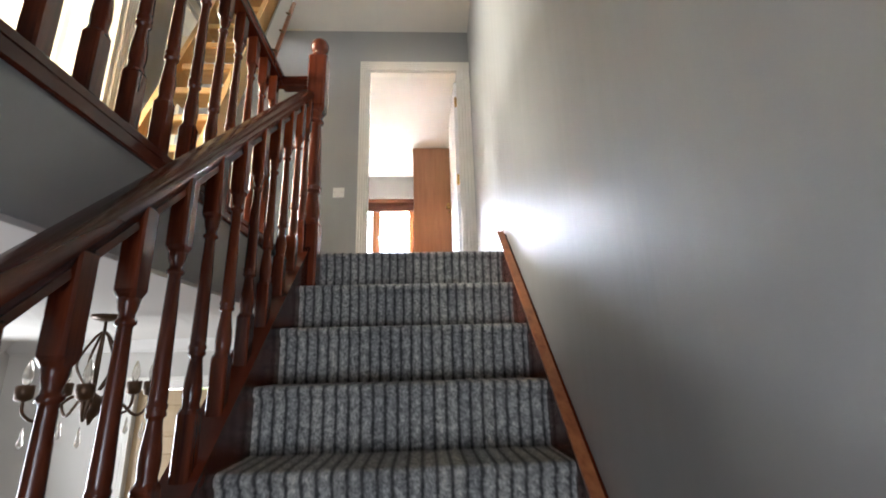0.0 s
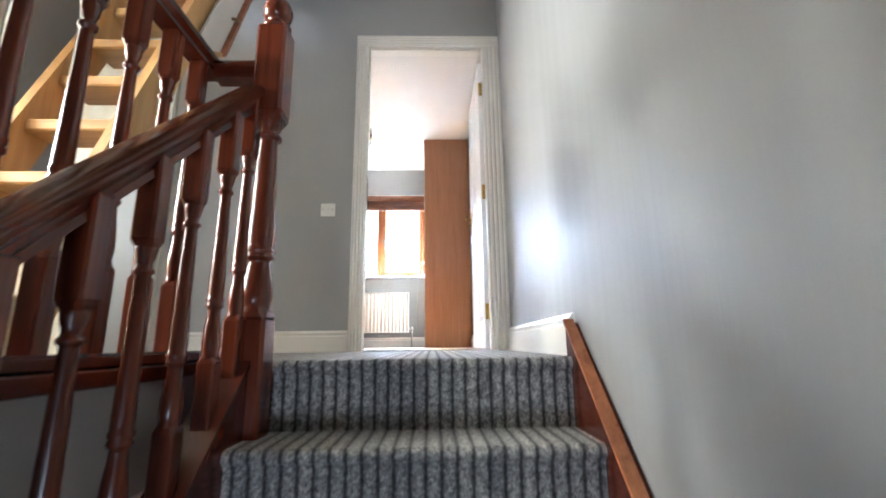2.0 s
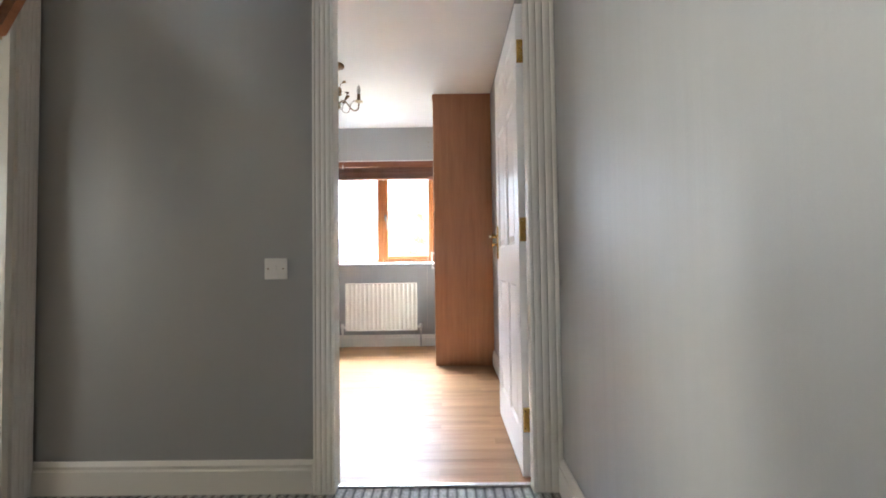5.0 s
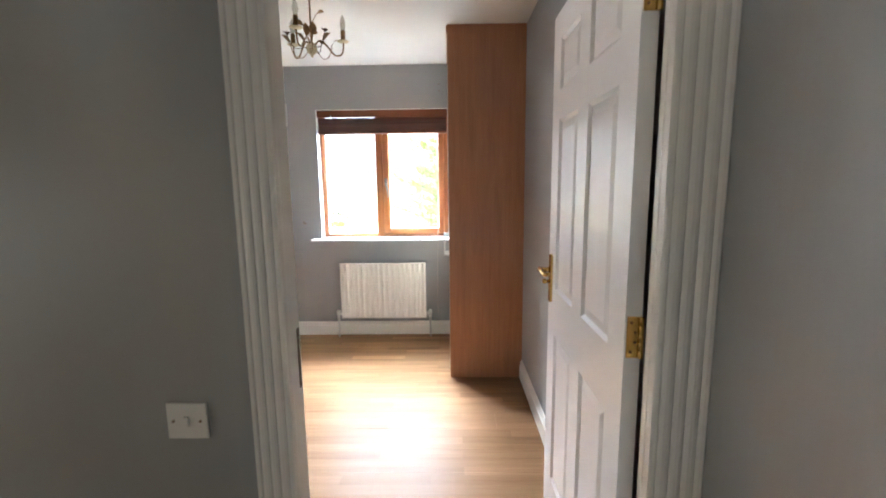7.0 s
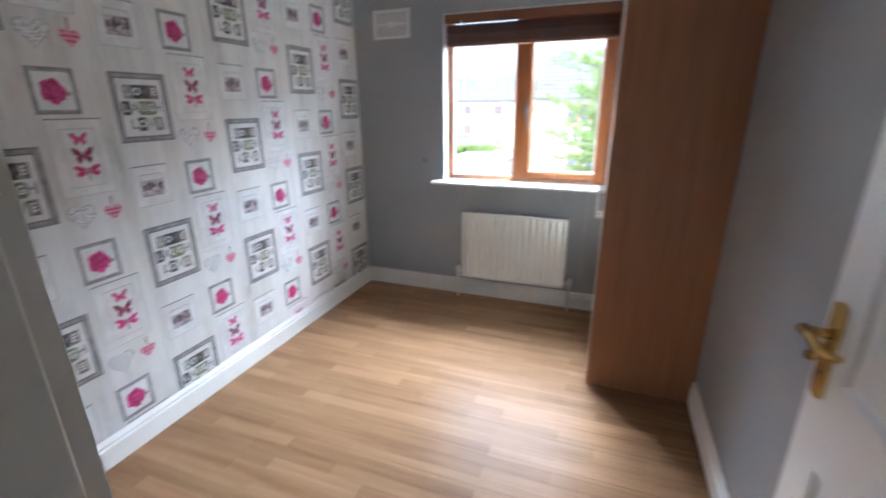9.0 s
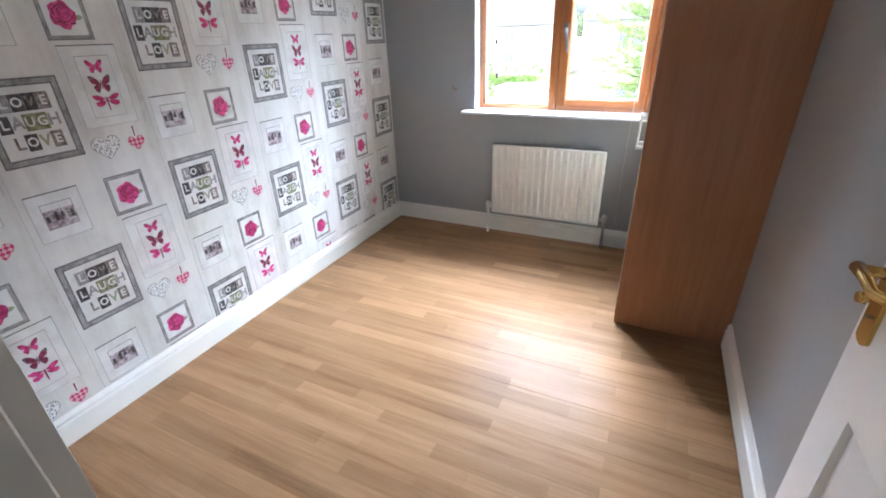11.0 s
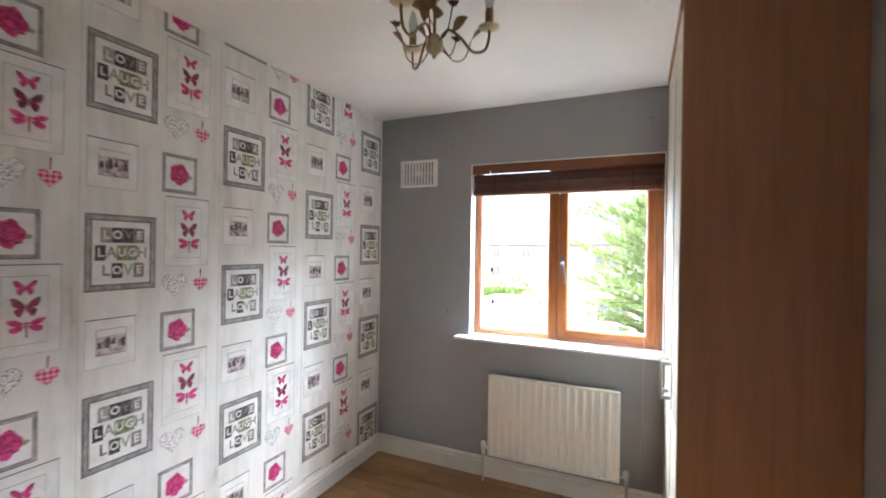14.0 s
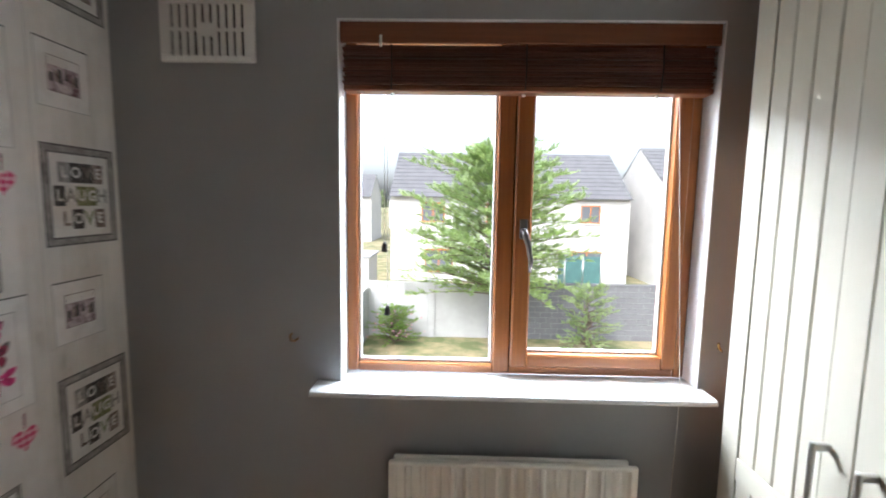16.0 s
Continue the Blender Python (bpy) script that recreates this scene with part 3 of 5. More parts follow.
    top = RT + RAKE * (y - 2.1) + 0.03
    piece("baluster", finish("stair_baluster", turned(top - z, 0.041, 0.158, 0.165), M["mahogany"]), stair, (-0.497, y, z))


def rail_section(w=0.066, h=0.066):
    """Moulded handrail section, (across, up) from its underside."""
    pts = []
    for a in range(-20, 201, 20):
        pts.append((w / 2 * math.cos(radians(a)), h * 0.62 + h * 0.38 * math.sin(radians(a))))
    pts += [(-w * 0.42, h * 0.36), (-w * 0.36, h * 0.2), (-w * 0.4, 0), (w * 0.4, 0), (w * 0.36, h * 0.2), (w * 0.42, h * 0.36)]
    return pts


def rail(a, b, w=0.066, h=0.066):
    a, b = Vector(a), Vector(b)
    across = (b - a).cross(Vector((0, 0, 1))).normalized()
    bm = bmesh.new()
    rings = [[bm.verts.new(p + across * u + Vector((0, 0, v))) for u, v in rail_section(w, h)] for p in (a, b)]
    n = len(rings[0])
    for k in range(n):
        f = bm.faces.new((rings[0][k], rings[0][(k + 1) % n], rings[1][(k + 1) % n], rings[1][k]))
        f.smooth = k < 11
    bm.faces.new(rings[0])
    bm.faces.new(rings[1][::-1])
    return bm


part("handrail", rail((-0.518, -0.4, RT + RAKE * (-0.4 - 2.1)), (-0.518, 2.07, RT + RAKE * (2.07 - 2.1)), 0.084, 0.08), M["mahogany_rail"], stair, "glossy moulded mahogany handrail")


def newel(x, y, z0, parent):
    w, h = 0.09, 1.017 - z0
    bm = turned(h, w, 0.118 - z0, 0.3, 18)
    bmesh.ops.translate(bm, verts=bm.verts, vec=(x, y, z0))
    post = part("newel_post", bm, M["mahogany"], parent)
    cap = [(0.03, 1.012), (0.042, 1.019), (0.044, 1.028), (0.028, 1.035), (0.023, 1.044), (0.035, 1.052), (0.043, 1.065), (0.046, 1.082), (0.043, 1.101), (0.034, 1.117), (0.02, 1.128), (0.004, 1.132)]
    part("newel_cap", lathe(bmesh.new(), cap, 20, (x, y, 0)), M["mahogany"], post, "turned acorn newel cap")


newel(-0.474, 2.106, -0.32, stair)

gallery = thing("landing_balustrade", (-0.672, 1.0, 0), "mahogany-stained turned balustrade along the landing edge", "balustrade")
part("base_rail", box(bmesh.new(), (-0.705, FRONT, 0.0), (XE + 0.008, 2.15, 0.03), 0.006), M["mahogany_rail"], gallery)
part("apron", box(bmesh.new(), (XE, FRONT, -0.034), (XE + 0.014, 2.13, -0.0), 0.003), M["mahogany_rail"], gallery, "dark stained apron board")
part("handrail", rail((-0.672, FRONT, 0.86), (-0.672, 2.14, 0.86)), M["mahogany_rail"], gallery)
part("return_rail", rail((-0.645, 2.106, 0.838), (-0.512, 2.106, 0.838)), M["mahogany_rail"], gallery)
for i in range(0, 36):
    y = 2.05 - 0.1295 * i
    piece("baluster", baluster, gallery, (-0.672, y, 0.026))


# ---- loft stair ----
loft = thing("loft_stair", (-1.3, 2.1, 0), "open pine loft stair with thick yellow treads", "stairs")
RISER, RUN, LY, LZ = 0.235, 0.0961, 2.3127, 0.829   # a tread's front with its top
LT = RISER / RUN
for i in range(-3, 8):
    z = LZ + RISER * i
    y = LY + RUN * i
    part("tread", box(bmesh.new(), (-1.405, y, z - 0.044), (-1.078, y + 0.15, z), 0.006), M["pine"], loft)
for x0 in (-1.44, -1.08):
    lo, hi = -LZ / LT, (2.62 - LZ) / LT
    bm = prism(bmesh.new(), [(LY - 0.025 + lo, 0.0), (LY + 0.125 + lo, 0.0), (LY + 0.125 + hi, 2.62), (LY - 0.025 + hi, 2.62)], 0, x0, x0 + 0.035)
    part("string", bm, M["pine_up"], loft)
side = thing("stair_guard", (-1.02, 2.7, 1.4), "white boarded guard edged in pine beside the loft stair", "guard")


def slanted(y0, y1, z0, z1, x0, x1, rake):
    """A board between two raking edges; its lower end rises by rake to the far edge."""
    top = z1 - z0
    return prism(bmesh.new(), [(y0, z0), (y1, z0 + rake), (y1 + (top - rake) / LT, z1), (y0 + top / LT, z1)], 0, x0, x1)


part("board", slanted(2.585, 2.79, 1.32, 2.46, -1.03, -1.018, 0.12), M["ceiling"], side)
part("edge_trim", slanted(2.79, 2.815, 1.425, 2.46, -1.04, -0.995, 0.015), M["mahogany_worn"], side, "dark stained edge trim")
part("foot_trim", prism(bmesh.new(), [(2.575, 1.29), (2.815, 1.432), (2.815, 1.457), (2.575, 1.315)], 0, -1.036, -1.004), M["pine_up"], side, "pine trim along the foot")
for i in range(3):
    z = 1.7 + 0.26 * i
    y = 2.79 + (z - 1.43) / LT
    part("bracket", sweep(bmesh.new(), [(-1.014, y - 0.035, z), (-1.0, y - 0.02, z + 0.008), (-0.998, y + 0.012, z + 0.02)], 0.008, 6), M["antique"], side)


# ---- doors ----
def architrave_poly(w, t):
    reeds = [(1, 0.75), (0.97, 1.0), (0.9, 1.0), (0.87, 0.8), (0.85, 0.55), (0.82, 0.75), (0.76, 0.95), (0.69, 0.95), (0.64, 0.75), (0.61, 0.45), (0.58, 0.65), (0.53, 0.85), (0.46, 0.85), (0.41, 0.65), (0.38, 0.38), (0.35, 0.6), (0.29, 0.76), (0.22, 0.74), (0.17, 0.55), (0.14, 0.36), (0.11, 0.55), (0.05, 0.6), (0, 0.4)]
    return [(0, 0), (w, 0)] + [(w * p, t * (0.62 + 0.38 * q)) for p, q in reeds]


def casing(parent, wall, side, x0, x1, top, w=0.09, t=0.022, material=None, extra=0.0):
    """Mitred-looking moulded casing round an opening in a wall of constant y."""
    material = material or M["trim"]
    for xa, s in ((x0, -1), (x1, 1)):
        poly = [(xa + s * p, wall + side * q) for p, q in architrave_poly(w + (extra if s > 0 else 0), t)]
        part("architrave", prism(bmesh.new(), poly, 2, 0.0, top), material, parent)
    poly = [(wall + side * q, top + p) for p, q in architrave_poly(w, t)]
    part("architrave_head", prism(bmesh.new(), poly, 0, x0 - w, x1 + w + extra), material, parent)


door_1 = thing("door_1", (0, YI, 0), "white six-panel door standing wide open, brass handle and hinges", "door", kind="structure")
part("lining", boxes(((DX0 - 0.03, YD - 0.002, 0), (DX0 - 0.014, YI + 0.002, DZ)), ((DX1 + 0.02, YD + 0.022, 0), (DX1 + 0.03, YI + 0.002, DZ)), ((DX0 - 0.03, YD - 0.002, DZ), (DX1 + 0.03, YI + 0.002, DZ + 0.03))), M["trim"], door_1)
part("door_stop", boxes(((DX0 - 0.014, YD - 0.001, 0), (DX0, YI - 0.012, DZ)), ((DX1 - 0.008, YD - 0.001, 0), (DX1 + 0.03, YD + 0.022, DZ)), ((DX0, YD - 0.001, DZ - 0.012), (DX1 - 0.008, YD + 0.022, DZ)), bevel=0.002), M["trim"], door_1)
casing(door_1, YD, -1, DX0, DX1 - 0.006, DZ, w=0.084, t=0.028, extra=0.033)
casing(door_1, YI, 1, DX0 - 0.016, DX1 + 0.022, DZ, w=0.054, t=0.012)
part("threshold", box(bmesh.new(), (DX0, YD + 0.018, -0.01), (DX1, YD + 0.042, 0.009), 0.004), M["nickel"], door_1, "pale metal threshold bar")
part("strike_plate", boxes(((DX0 - 0.0005, YI - 0.034, 0.93), (DX0 + 0.0015, YI - 0.02, 1.07)), ((DX0 + 0.001, YI - 0.03, 0.98), (DX0 + 0.0025, YI - 0.024, 1.03)), bevel=0.0005), M["bronze_dark"], door_1, "dark brass strike plate")


def door_leaf(parent, W, H, material, name="leaf"):
    """Six-panel leaf, local: width along x from the hinge, thickness along y from 0 to 0.038."""
    T = 0.038
    cols = [(0.105, W / 2 - 0.05), (W / 2 + 0.05, W - 0.105)]
    rows = [(0.17, 0.785), (0.965, 1.605), (1.71, H - 0.1)]
    bm = bmesh.new()
    box(bm, (0, 0.012, 0), (W, T - 0.012, H))
    zs = [0, rows[0][0], rows[0][1], rows[1][0], rows[1][1], rows[2][0], rows[2][1], H]
    for ya, yb in ((0, 0.012), (T - 0.012, T)):
        for xa, xb in ((0, cols[0][0]), (cols[0][1], cols[1][0]), (cols[1][1], W)):
            box(bm, (xa, ya, 0), (xb, yb, H))
        for za, zb in ((0, zs[1]), (zs[2], zs[3]), (zs[4], zs[5]), (zs[6], H)):
            for xa, xb in cols:
                box(bm, (xa, ya, za), (xb, yb, zb))
    leaf = part(name, bm, material, parent)
    for xa, xb in cols:
        for za, zb in rows:
            bm = bmesh.new()
            for side in (0, 1):
                levels = [(0.0, 0.0005), (0.010, 0.0095), (0.016, 0.0095), (0.040, 0.0025), (0.041, 0.0025)]
                rings = []
                for inset, depth in levels:
                    y = depth if side == 0 else T - depth
                    rings.append([bm.verts.new(p) for p in ((xa + inset, y, za + inset), (xb - inset, y, za + inset), (xb - inset, y, zb - inset), (xa + inset, y, zb - inset))])
                for r0, r1 in zip(rings, rings[1:]):
                    for k in range(4):
                        bm.faces.new((r0[k], r0[(k + 1) % 4], r1[(k + 1) % 4], r1[k]))
                bm.faces.new(rings[-1])
            part("panel", bm, material, leaf)
    return leaf


def lever(parent, x, z, y, side, toward):
    """Brass lever on a shaped plate; side -1 looks to -y."""
    bm = bmesh.new()
    pl = []
    for k in range(13):
        a = math.pi * k / 12
        pl.append((x + 0.02 * math.cos(a), z + 0.085 + 0.012 * math.sin(a)))
    for k in range(13):
        a = math.pi + math.pi * k / 12
        pl.append((x + 0.02 * math.cos(a), z - 0.085 + 0.012 * math.sin(a)))
    prism(bm, pl, 1, y, y + side * 0.007)
    plate = part("handle_plate", bm, M["brass"], parent, "polished brass backplate")
    bm = bmesh.new()
    sweep(bm, [(x, y, z + 0.035), (x, y + side * 0.02, z + 0.035), (x, y + side * 0.042, z + 0.035)], [0.013, 0.009, 0.01], 12)
    sweep(bm, [(x - toward * 0.012, y + side * 0.044, z + 0.035), (x + toward * 0.03, y + side * 0.046, z + 0.036), (x + toward * 0.07, y + side * 0.046, z + 0.03), (x + toward * 0.1, y + side * 0.04, z + 0.036), (x + toward * 0.108, y + side * 0.034, z + 0.04)], [0.011, 0.009, 0.0085, 0.008, 0.005], 10)
    part("lever", bm, M["brass"], plate)
    bm = sweep(bmesh.new(), [(x, y, z - 0.012), (x, y + side * 0.018, z - 0.012), (x, y + side * 0.024, z - 0.012), (x, y + side * 0.034, z - 0.012)], [0.008, 0.006, 0.011, 0.009], 10)
    part("thumb_turn", bm, M["brass"], plate)
    # no hole is cut: a black disc carries its darkness as colour
    part("keyhole", lathe(bmesh.new(), [(0.006, 0), (0.006, 0.001)], 10, (x, y + side * 0.0075, z - 0.045)), M["black"], plate)


# the leaf turns on the right-hand jamb and lies along the side wall
leaf_holder = new("leaf_holder_tmp")
ORG[leaf_holder] = Vector((0, 0, 0))
leaf = door_leaf(leaf_holder, 0.775, 1.985, M["door"])
lever(leaf, 0.732, 1.0, 0.038, 1, -1)
lever(leaf, 0.732, 1.0, 0.0, -1, -1)
for hz in (0.23, 1.02, 1.78):
    bm = boxes(((-0.0015, 0.002, hz - 0.05), (0.0005, 0.034, hz + 0.05)), bevel=0.0004)
    hinge = part("hinge", bm, M["brass"], leaf, "polished brass butt hinge")
    bm = bmesh.new()
    for q in range(5):
        lathe(bm, [(0.0055, 0), (0.0062, 0.001), (0.0062, 0.0185), (0.0055, 0.0195)], 10, (-0.004, 0.002, hz - 0.05 + 0.02 * q))
    part("knuckle", bm, M["brass"], hinge)
    for q in (-0.035, -0.012, 0.012, 0.035):
        bm = lathe(bmesh.new(), [(0.0038, 0.0), (0.0038, 0.0008)], 8)
        bmesh.ops.rotate(bm, verts=bm.verts, cent=(0, 0, 0), matrix=Matrix.Rotation(radians(-90), 3, "Y"))
        bmesh.ops.translate(bm, verts=bm.verts, vec=(-0.0015, 0.024 if abs(q) > 0.02 else 0.014, hz + q))
        part("screw", bm, M["antique"], hinge)
leaf.parent = door_1
leaf.matrix_basis = Matrix.Translation(Vector((0.383, 3.636, 0.008)) - ORG[door_1]) @ Matrix.Rotation(radians(90), 4, "Z")
bpy.data.objects.remove(leaf_holder)


def side_casing(name, y0, y1, label):
    d = thing(name, (XL, (y0 + y1) / 2, 0), label, "door", kind="structure")
    for ya, s in ((y0, -1), (y1, 1)):
        poly = [(XL + q, ya + s * p) for p, q in architrave_poly(0.08, 0.022)]
        part("architrave", prism(bmesh.new(), poly, 2, 0.0, DH), M["trim"], d)
    poly = [(XL + q, DH + p) for p, q in architrave_poly(0.08, 0.022)]
    part("architrave_head", prism(bmesh.new(), poly, 1, y0 - 0.08, y1 + 0.08), M["trim"], d)
    part("lining", boxes(((XL - 0.102, y0 - 0.001, 0), (XL + 0.001, y0 + 0.025, DH)), ((XL - 0.102, y1 - 0.025, 0), (XL + 0.001, y1 + 0.001, DH)), ((XL - 0.102, y0 + 0.025, DH - 0.025), (XL + 0.001, y1 - 0.025, DH + 0.001))), M["trim"], d)
    return d


door_2 = side_casing("door_2", A0, A1, "white casing with a cream panelled door standing open")
lf = door_leaf(door_2, 0.72, 1.98, M["cream"])
lf.matrix_basis = Matrix.Translation(Vector((XL - 0.1, A1 - 0.03, 0.008)) - ORG[door_2]) @ Matrix.Rotation(radians(186), 4, "Z")
for c in (lf, *lf.children):
    c.data.transform(Matrix.Translation(ORG[door_2]))
part("hinge", box(bmesh.new(), (XL - 0.06, A1 - 0.0285, 0.93), (XL - 0.03, A1 - 0.0245, 1.03), 0.001), M["brass"], door_2, "brass hinge on the jamb")
door_3 = side_casing("door_3", B0, B1, "white casing of a doorway into a bright room")

door_4 = thing("door_4", ((HX0 + HX1) / 2, YD, GF), "white cased hall doorway with a pale wooden door", "door", kind="structure")
for xa, s in ((HX0, -1), (HX1, 1)):
    poly = [(xa + s * p, YD - q) for p, q in architrave_poly(0.085, 0.022)]
    part("architrave", prism(bmesh.new(), poly, 2, GF, GF + 2.04), M["trim"], door_4)
poly = [(YD - q, GF + 2.04 + p) for p, q in architrave_poly(0.085, 0.022)]
part("architrave_head", prism(bmesh.new(), poly, 0, HX0 - 0.085, HX1 + 0.085), M["trim"], door_4)
hall_leaf = door_leaf(door_4, HX1 - HX0 - 0.004, 2.03, M["hall_door"], "leaf")
hall_leaf.matrix_basis = Matrix.Translation(Vector((HX0 + 0.002, YD + 0.03, GF)) - ORG[door_4])
for c in (hall_leaf, *hall_leaf.children):
    c.data.transform(Matrix.Translation(ORG[door_4]))


# ---- light switch ----
def switch(x0, x1, z0, z1, y):
    t = thing("light_switch", ((x0 + x1) / 2, y, z0), "white plastic light switch on the grey landing wall", "switch")
    part("plate", box(bmesh.new(), (x0, y - 0.009, z0), (x1, y, z1), 0.003, 2), M["plastic"], t)
    c, zc = (x0 + x1) / 2, (z0 + z1) / 2
    part("rocker", box(bmesh.new(), (c - 0.006, y - 0.013, zc - 0.012), (c + 0.006, y - 0.008, zc + 0.012), 0.002), M["plastic"], t)
    for s in (-1, 1):
        bm = lathe(bmesh.new(), [(0.0032, 0), (0.0032, 0.001)], 8)
        bmesh.ops.rotate(bm, verts=bm.verts, cent=(0, 0, 0), matrix=Matrix.Rotation(radians(90), 3, "X"))
        bmesh.ops.translate(bm, verts=bm.verts, vec=(c + s * 0.03, y - 0.009, zc))
        part("screw", bm, M["antique"], t)


switch(-0.686, -0.596, 0.835, 0.919, YD)


# ---- bedroom window ----
window_1 = thing("window_1", (-0.644, YW, WZ0), "golden oak stained casement window with white sill", "window", kind="structure")
FY0, FY1 = YW + 0.085, YW + 0.155
F0, F1, FB, FT = WX0 + 0.004, WX1 - 0.004, WZ0 + 0.002, WZ1 - 0.004
frame_1 = part("window_frame", boxes(((F0, FY0, FB), (F0 + 0.036, FY1, FT)), ((F1 - 0.036, FY0, FB), (F1, FY1, FT)), bevel=0.004), M["oak_frame"], window_1)
part("frame_rail", boxes(((F0 + 0.036, FY0, FB), (F1 - 0.036, FY1, FB + 0.03)), ((F0 + 0.036, FY0, FT - 0.036), (F1 - 0.036, FY1, FT)), bevel=0.004), M["oak_frame_x"], window_1)
part("mullion", box(bmesh.new(), (-0.722, FY0 - 0.006, FB + 0.004), (-0.662, FY1, FT - 0.036), 0.006), M["oak_frame"], window_1)
part("glazing_bead", boxes(((F0 + 0.036, FY0 + 0.02, FB + 0.03), (-0.722, FY0 + 0.04, FB + 0.04)), ((F0 + 0.036, FY0 + 0.02, FB + 0.04), (F0 + 0.044, FY0 + 0.04, FT - 0.036)), ((-0.73, FY0 + 0.02, FB + 0.04), (-0.722, FY0 + 0.04, FT - 0.036)), bevel=0.002), M["pvc"], window_1, "pale glazing bead")
sash = part("sash", boxes(((-0.662, FY0 - 0.018, FB + 0.03), (-0.604, FY1 - 0.01, FT - 0.036)), ((-0.155, FY0 - 0.018, FB + 0.03), (F1 - 0.036, FY1 - 0.01, FT - 0.036)), bevel=0.006), M["oak_frame"], window_1)
part("sash_rail", boxes(((-0.604, FY0 - 0.018, FB + 0.03), (-0.155, FY1 - 0.01, FB + 0.075)), ((-0.604, FY0 - 0.018, FT - 0.085), (-0.155, FY1 - 0.01, FT - 0.036)), bevel=0.006), M["oak_frame_x"], sash)
part("sash_bead", boxes(((-0.604, FY0 + 0.015, FB + 0.075), (-0.155, FY0 + 0.035, FB + 0.083)), ((-0.163, FY0 + 0.015, FB + 0.083), (-0.155, FY0 + 0.035, FT - 0.085)), bevel=0.002), M["pvc"], sash, "pale glazing bead")
for xa, xb, za, zb in ((F0 + 0.036, -0.722, FB + 0.03, FT - 0.036), (-0.604, -0.155, FB + 0.075, FT - 0.085)):
    g = part("pane", boxes(((xa, FY0 + 0.04, za), (xb, FY0 + 0.044, zb))), M["glass"], window_1, "clear window pane")
    g.visible_shadow = False
part("reveal_lining", boxes(((WX0, YW - 0.002, WZ0), (WX0 + 0.004, FY1, WZ1)), ((WX1 - 0.004, YW - 0.002, WZ0), (WX1, FY1, WZ1)), ((WX0, YW - 0.002, WZ1 - 0.004), (WX1, FY1, WZ1))), M["pvc"], window_1, "white painted reveal")
sill = bmesh.new()
prism(sill, [(FY0, 0.885), (FY0, 0.906), (6.5, 0.906), (6.49, 0.902), (6.487, 0.894), (6.49, 0.887), (6.5, 0.885)], 0, -1.297, -0.052)
part("window_sill", sill, M["pvc"], window_1, "white painted window board")
bm = bmesh.new()
sweep(bm, [(-0.632, FY0 - 0.02, 1.40), (-0.632, FY0 - 0.045, 1.40), (-0.630, FY0 - 0.055, 1.39), (-0.620, FY0 - 0.058, 1.36), (-0.611, FY0 - 0.056, 1.31), (-0.611, FY0 - 0.052, 1.27)], [0.012, 0.01, 0.011, 0.0095, 0.0085, 0.006], 10)
box(bm, (-0.645, FY0 - 0.026, 1.375), (-0.619, FY0 - 0.017, 1.44), 0.003)
part("window_handle", bm, M["pewter"], sash, "dark grey metal casement handle")

# ---- wooden blind, pulled up ----
blind = thing("venetian_blind", (-0.644, YW + 0.02, 1.83), "raised dark brown wooden slat blind under a lighter valance", "blind")
BY = YW + 0.012
part("valance", box(bmesh.new(), (WX0 + 0.006, BY - 0.008, 1.968), (WX1 - 0.006, BY + 0.004, 2.03), 0.004, 2), M["blind_rail"], blind, "lighter brown valance board")
part("head_rail", box(bmesh.new(), (WX0 + 0.012, BY + 0.008, 1.985), (WX1 - 0.012, BY + 0.05, 2.03), 0.003), M["blind"], blind)
slat = finish("slat", box(bmesh.new(), (-0.565, -0.025, -0.0016), (0.565, 0.025, 0.0016), 0.0014), M["blind"])
random.seed(4)
zs = 1.852
for i in range(22):
    piece("slat", slat, blind, (-0.644 + random.uniform(-0.004, 0.004), BY + 0.028 + random.uniform(-0.004, 0.004), zs), Matrix.Rotation(radians(random.uniform(-1.5, 1.5)), 4, "X"))
    zs += random.choice((0.0046, 0.005, 0.0066))
part("bottom_rail", box(bmesh.new(), (-1.209, BY + 0.002, 1.829), (-0.079, BY + 0.054, 1.848), 0.004), M["blind_rail"], blind, "paler bottom rail")
for x in (-1.06, -0.65, -0.24):
    part("ladder_cord", sweep(bmesh.new(), [(x, BY - 0.002, 1.985), (x + 0.002, BY - 0.003, 1.9), (x, BY - 0.001, 1.835)], 0.0022, 6), M["black"], blind)
    part("cord_button", lathe(bmesh.new(), [(0.004, -0.006), (0.006, -0.003), (0.006, 0.0), (0.003, 0.002)], 10, (x, BY + 0.028, 1.828)), M["plastic"], blind)
for x, zl, in ((-1.085, 1.33), (-1.075, 1.12)):
    part("pull_cord", sweep(bmesh.new(), [(x, BY + 0.03, 1.99), (x, BY + 0.03, zl + 0.02)], 0.001, 5), M["cord"], blind)
    part("tassel", lathe(bmesh.new(), [(0.003, 0.03), (0.008, 0.022), (0.009, 0.006), (0.011, 0.0), (0.008, -0.003)], 12, (x, BY + 0.03, zl)), M["black"], blind, "dark wooden cord tassel")
part("tilt_cord", sweep(bmesh.new(), [(-0.17, BY + 0.03, 1.86), (-0.17, BY - 0.02, 1.5), (-0.165, BY - 0.095, 0.91), (-0.172, BY - 0.096, 0.6), (-0.175, BY - 0.03, 0.2)], 0.0014, 5), M["cord"], blind, "long pale cord hanging over the sill")
# small white piece added for the light showing between valance and slats
part("light_gap_clip", box(bmesh.new(), (-1.095, BY - 0.011, 1.955), (-1.087, BY - 0.007, 1.99), 0.001), M["plastic"], blind)

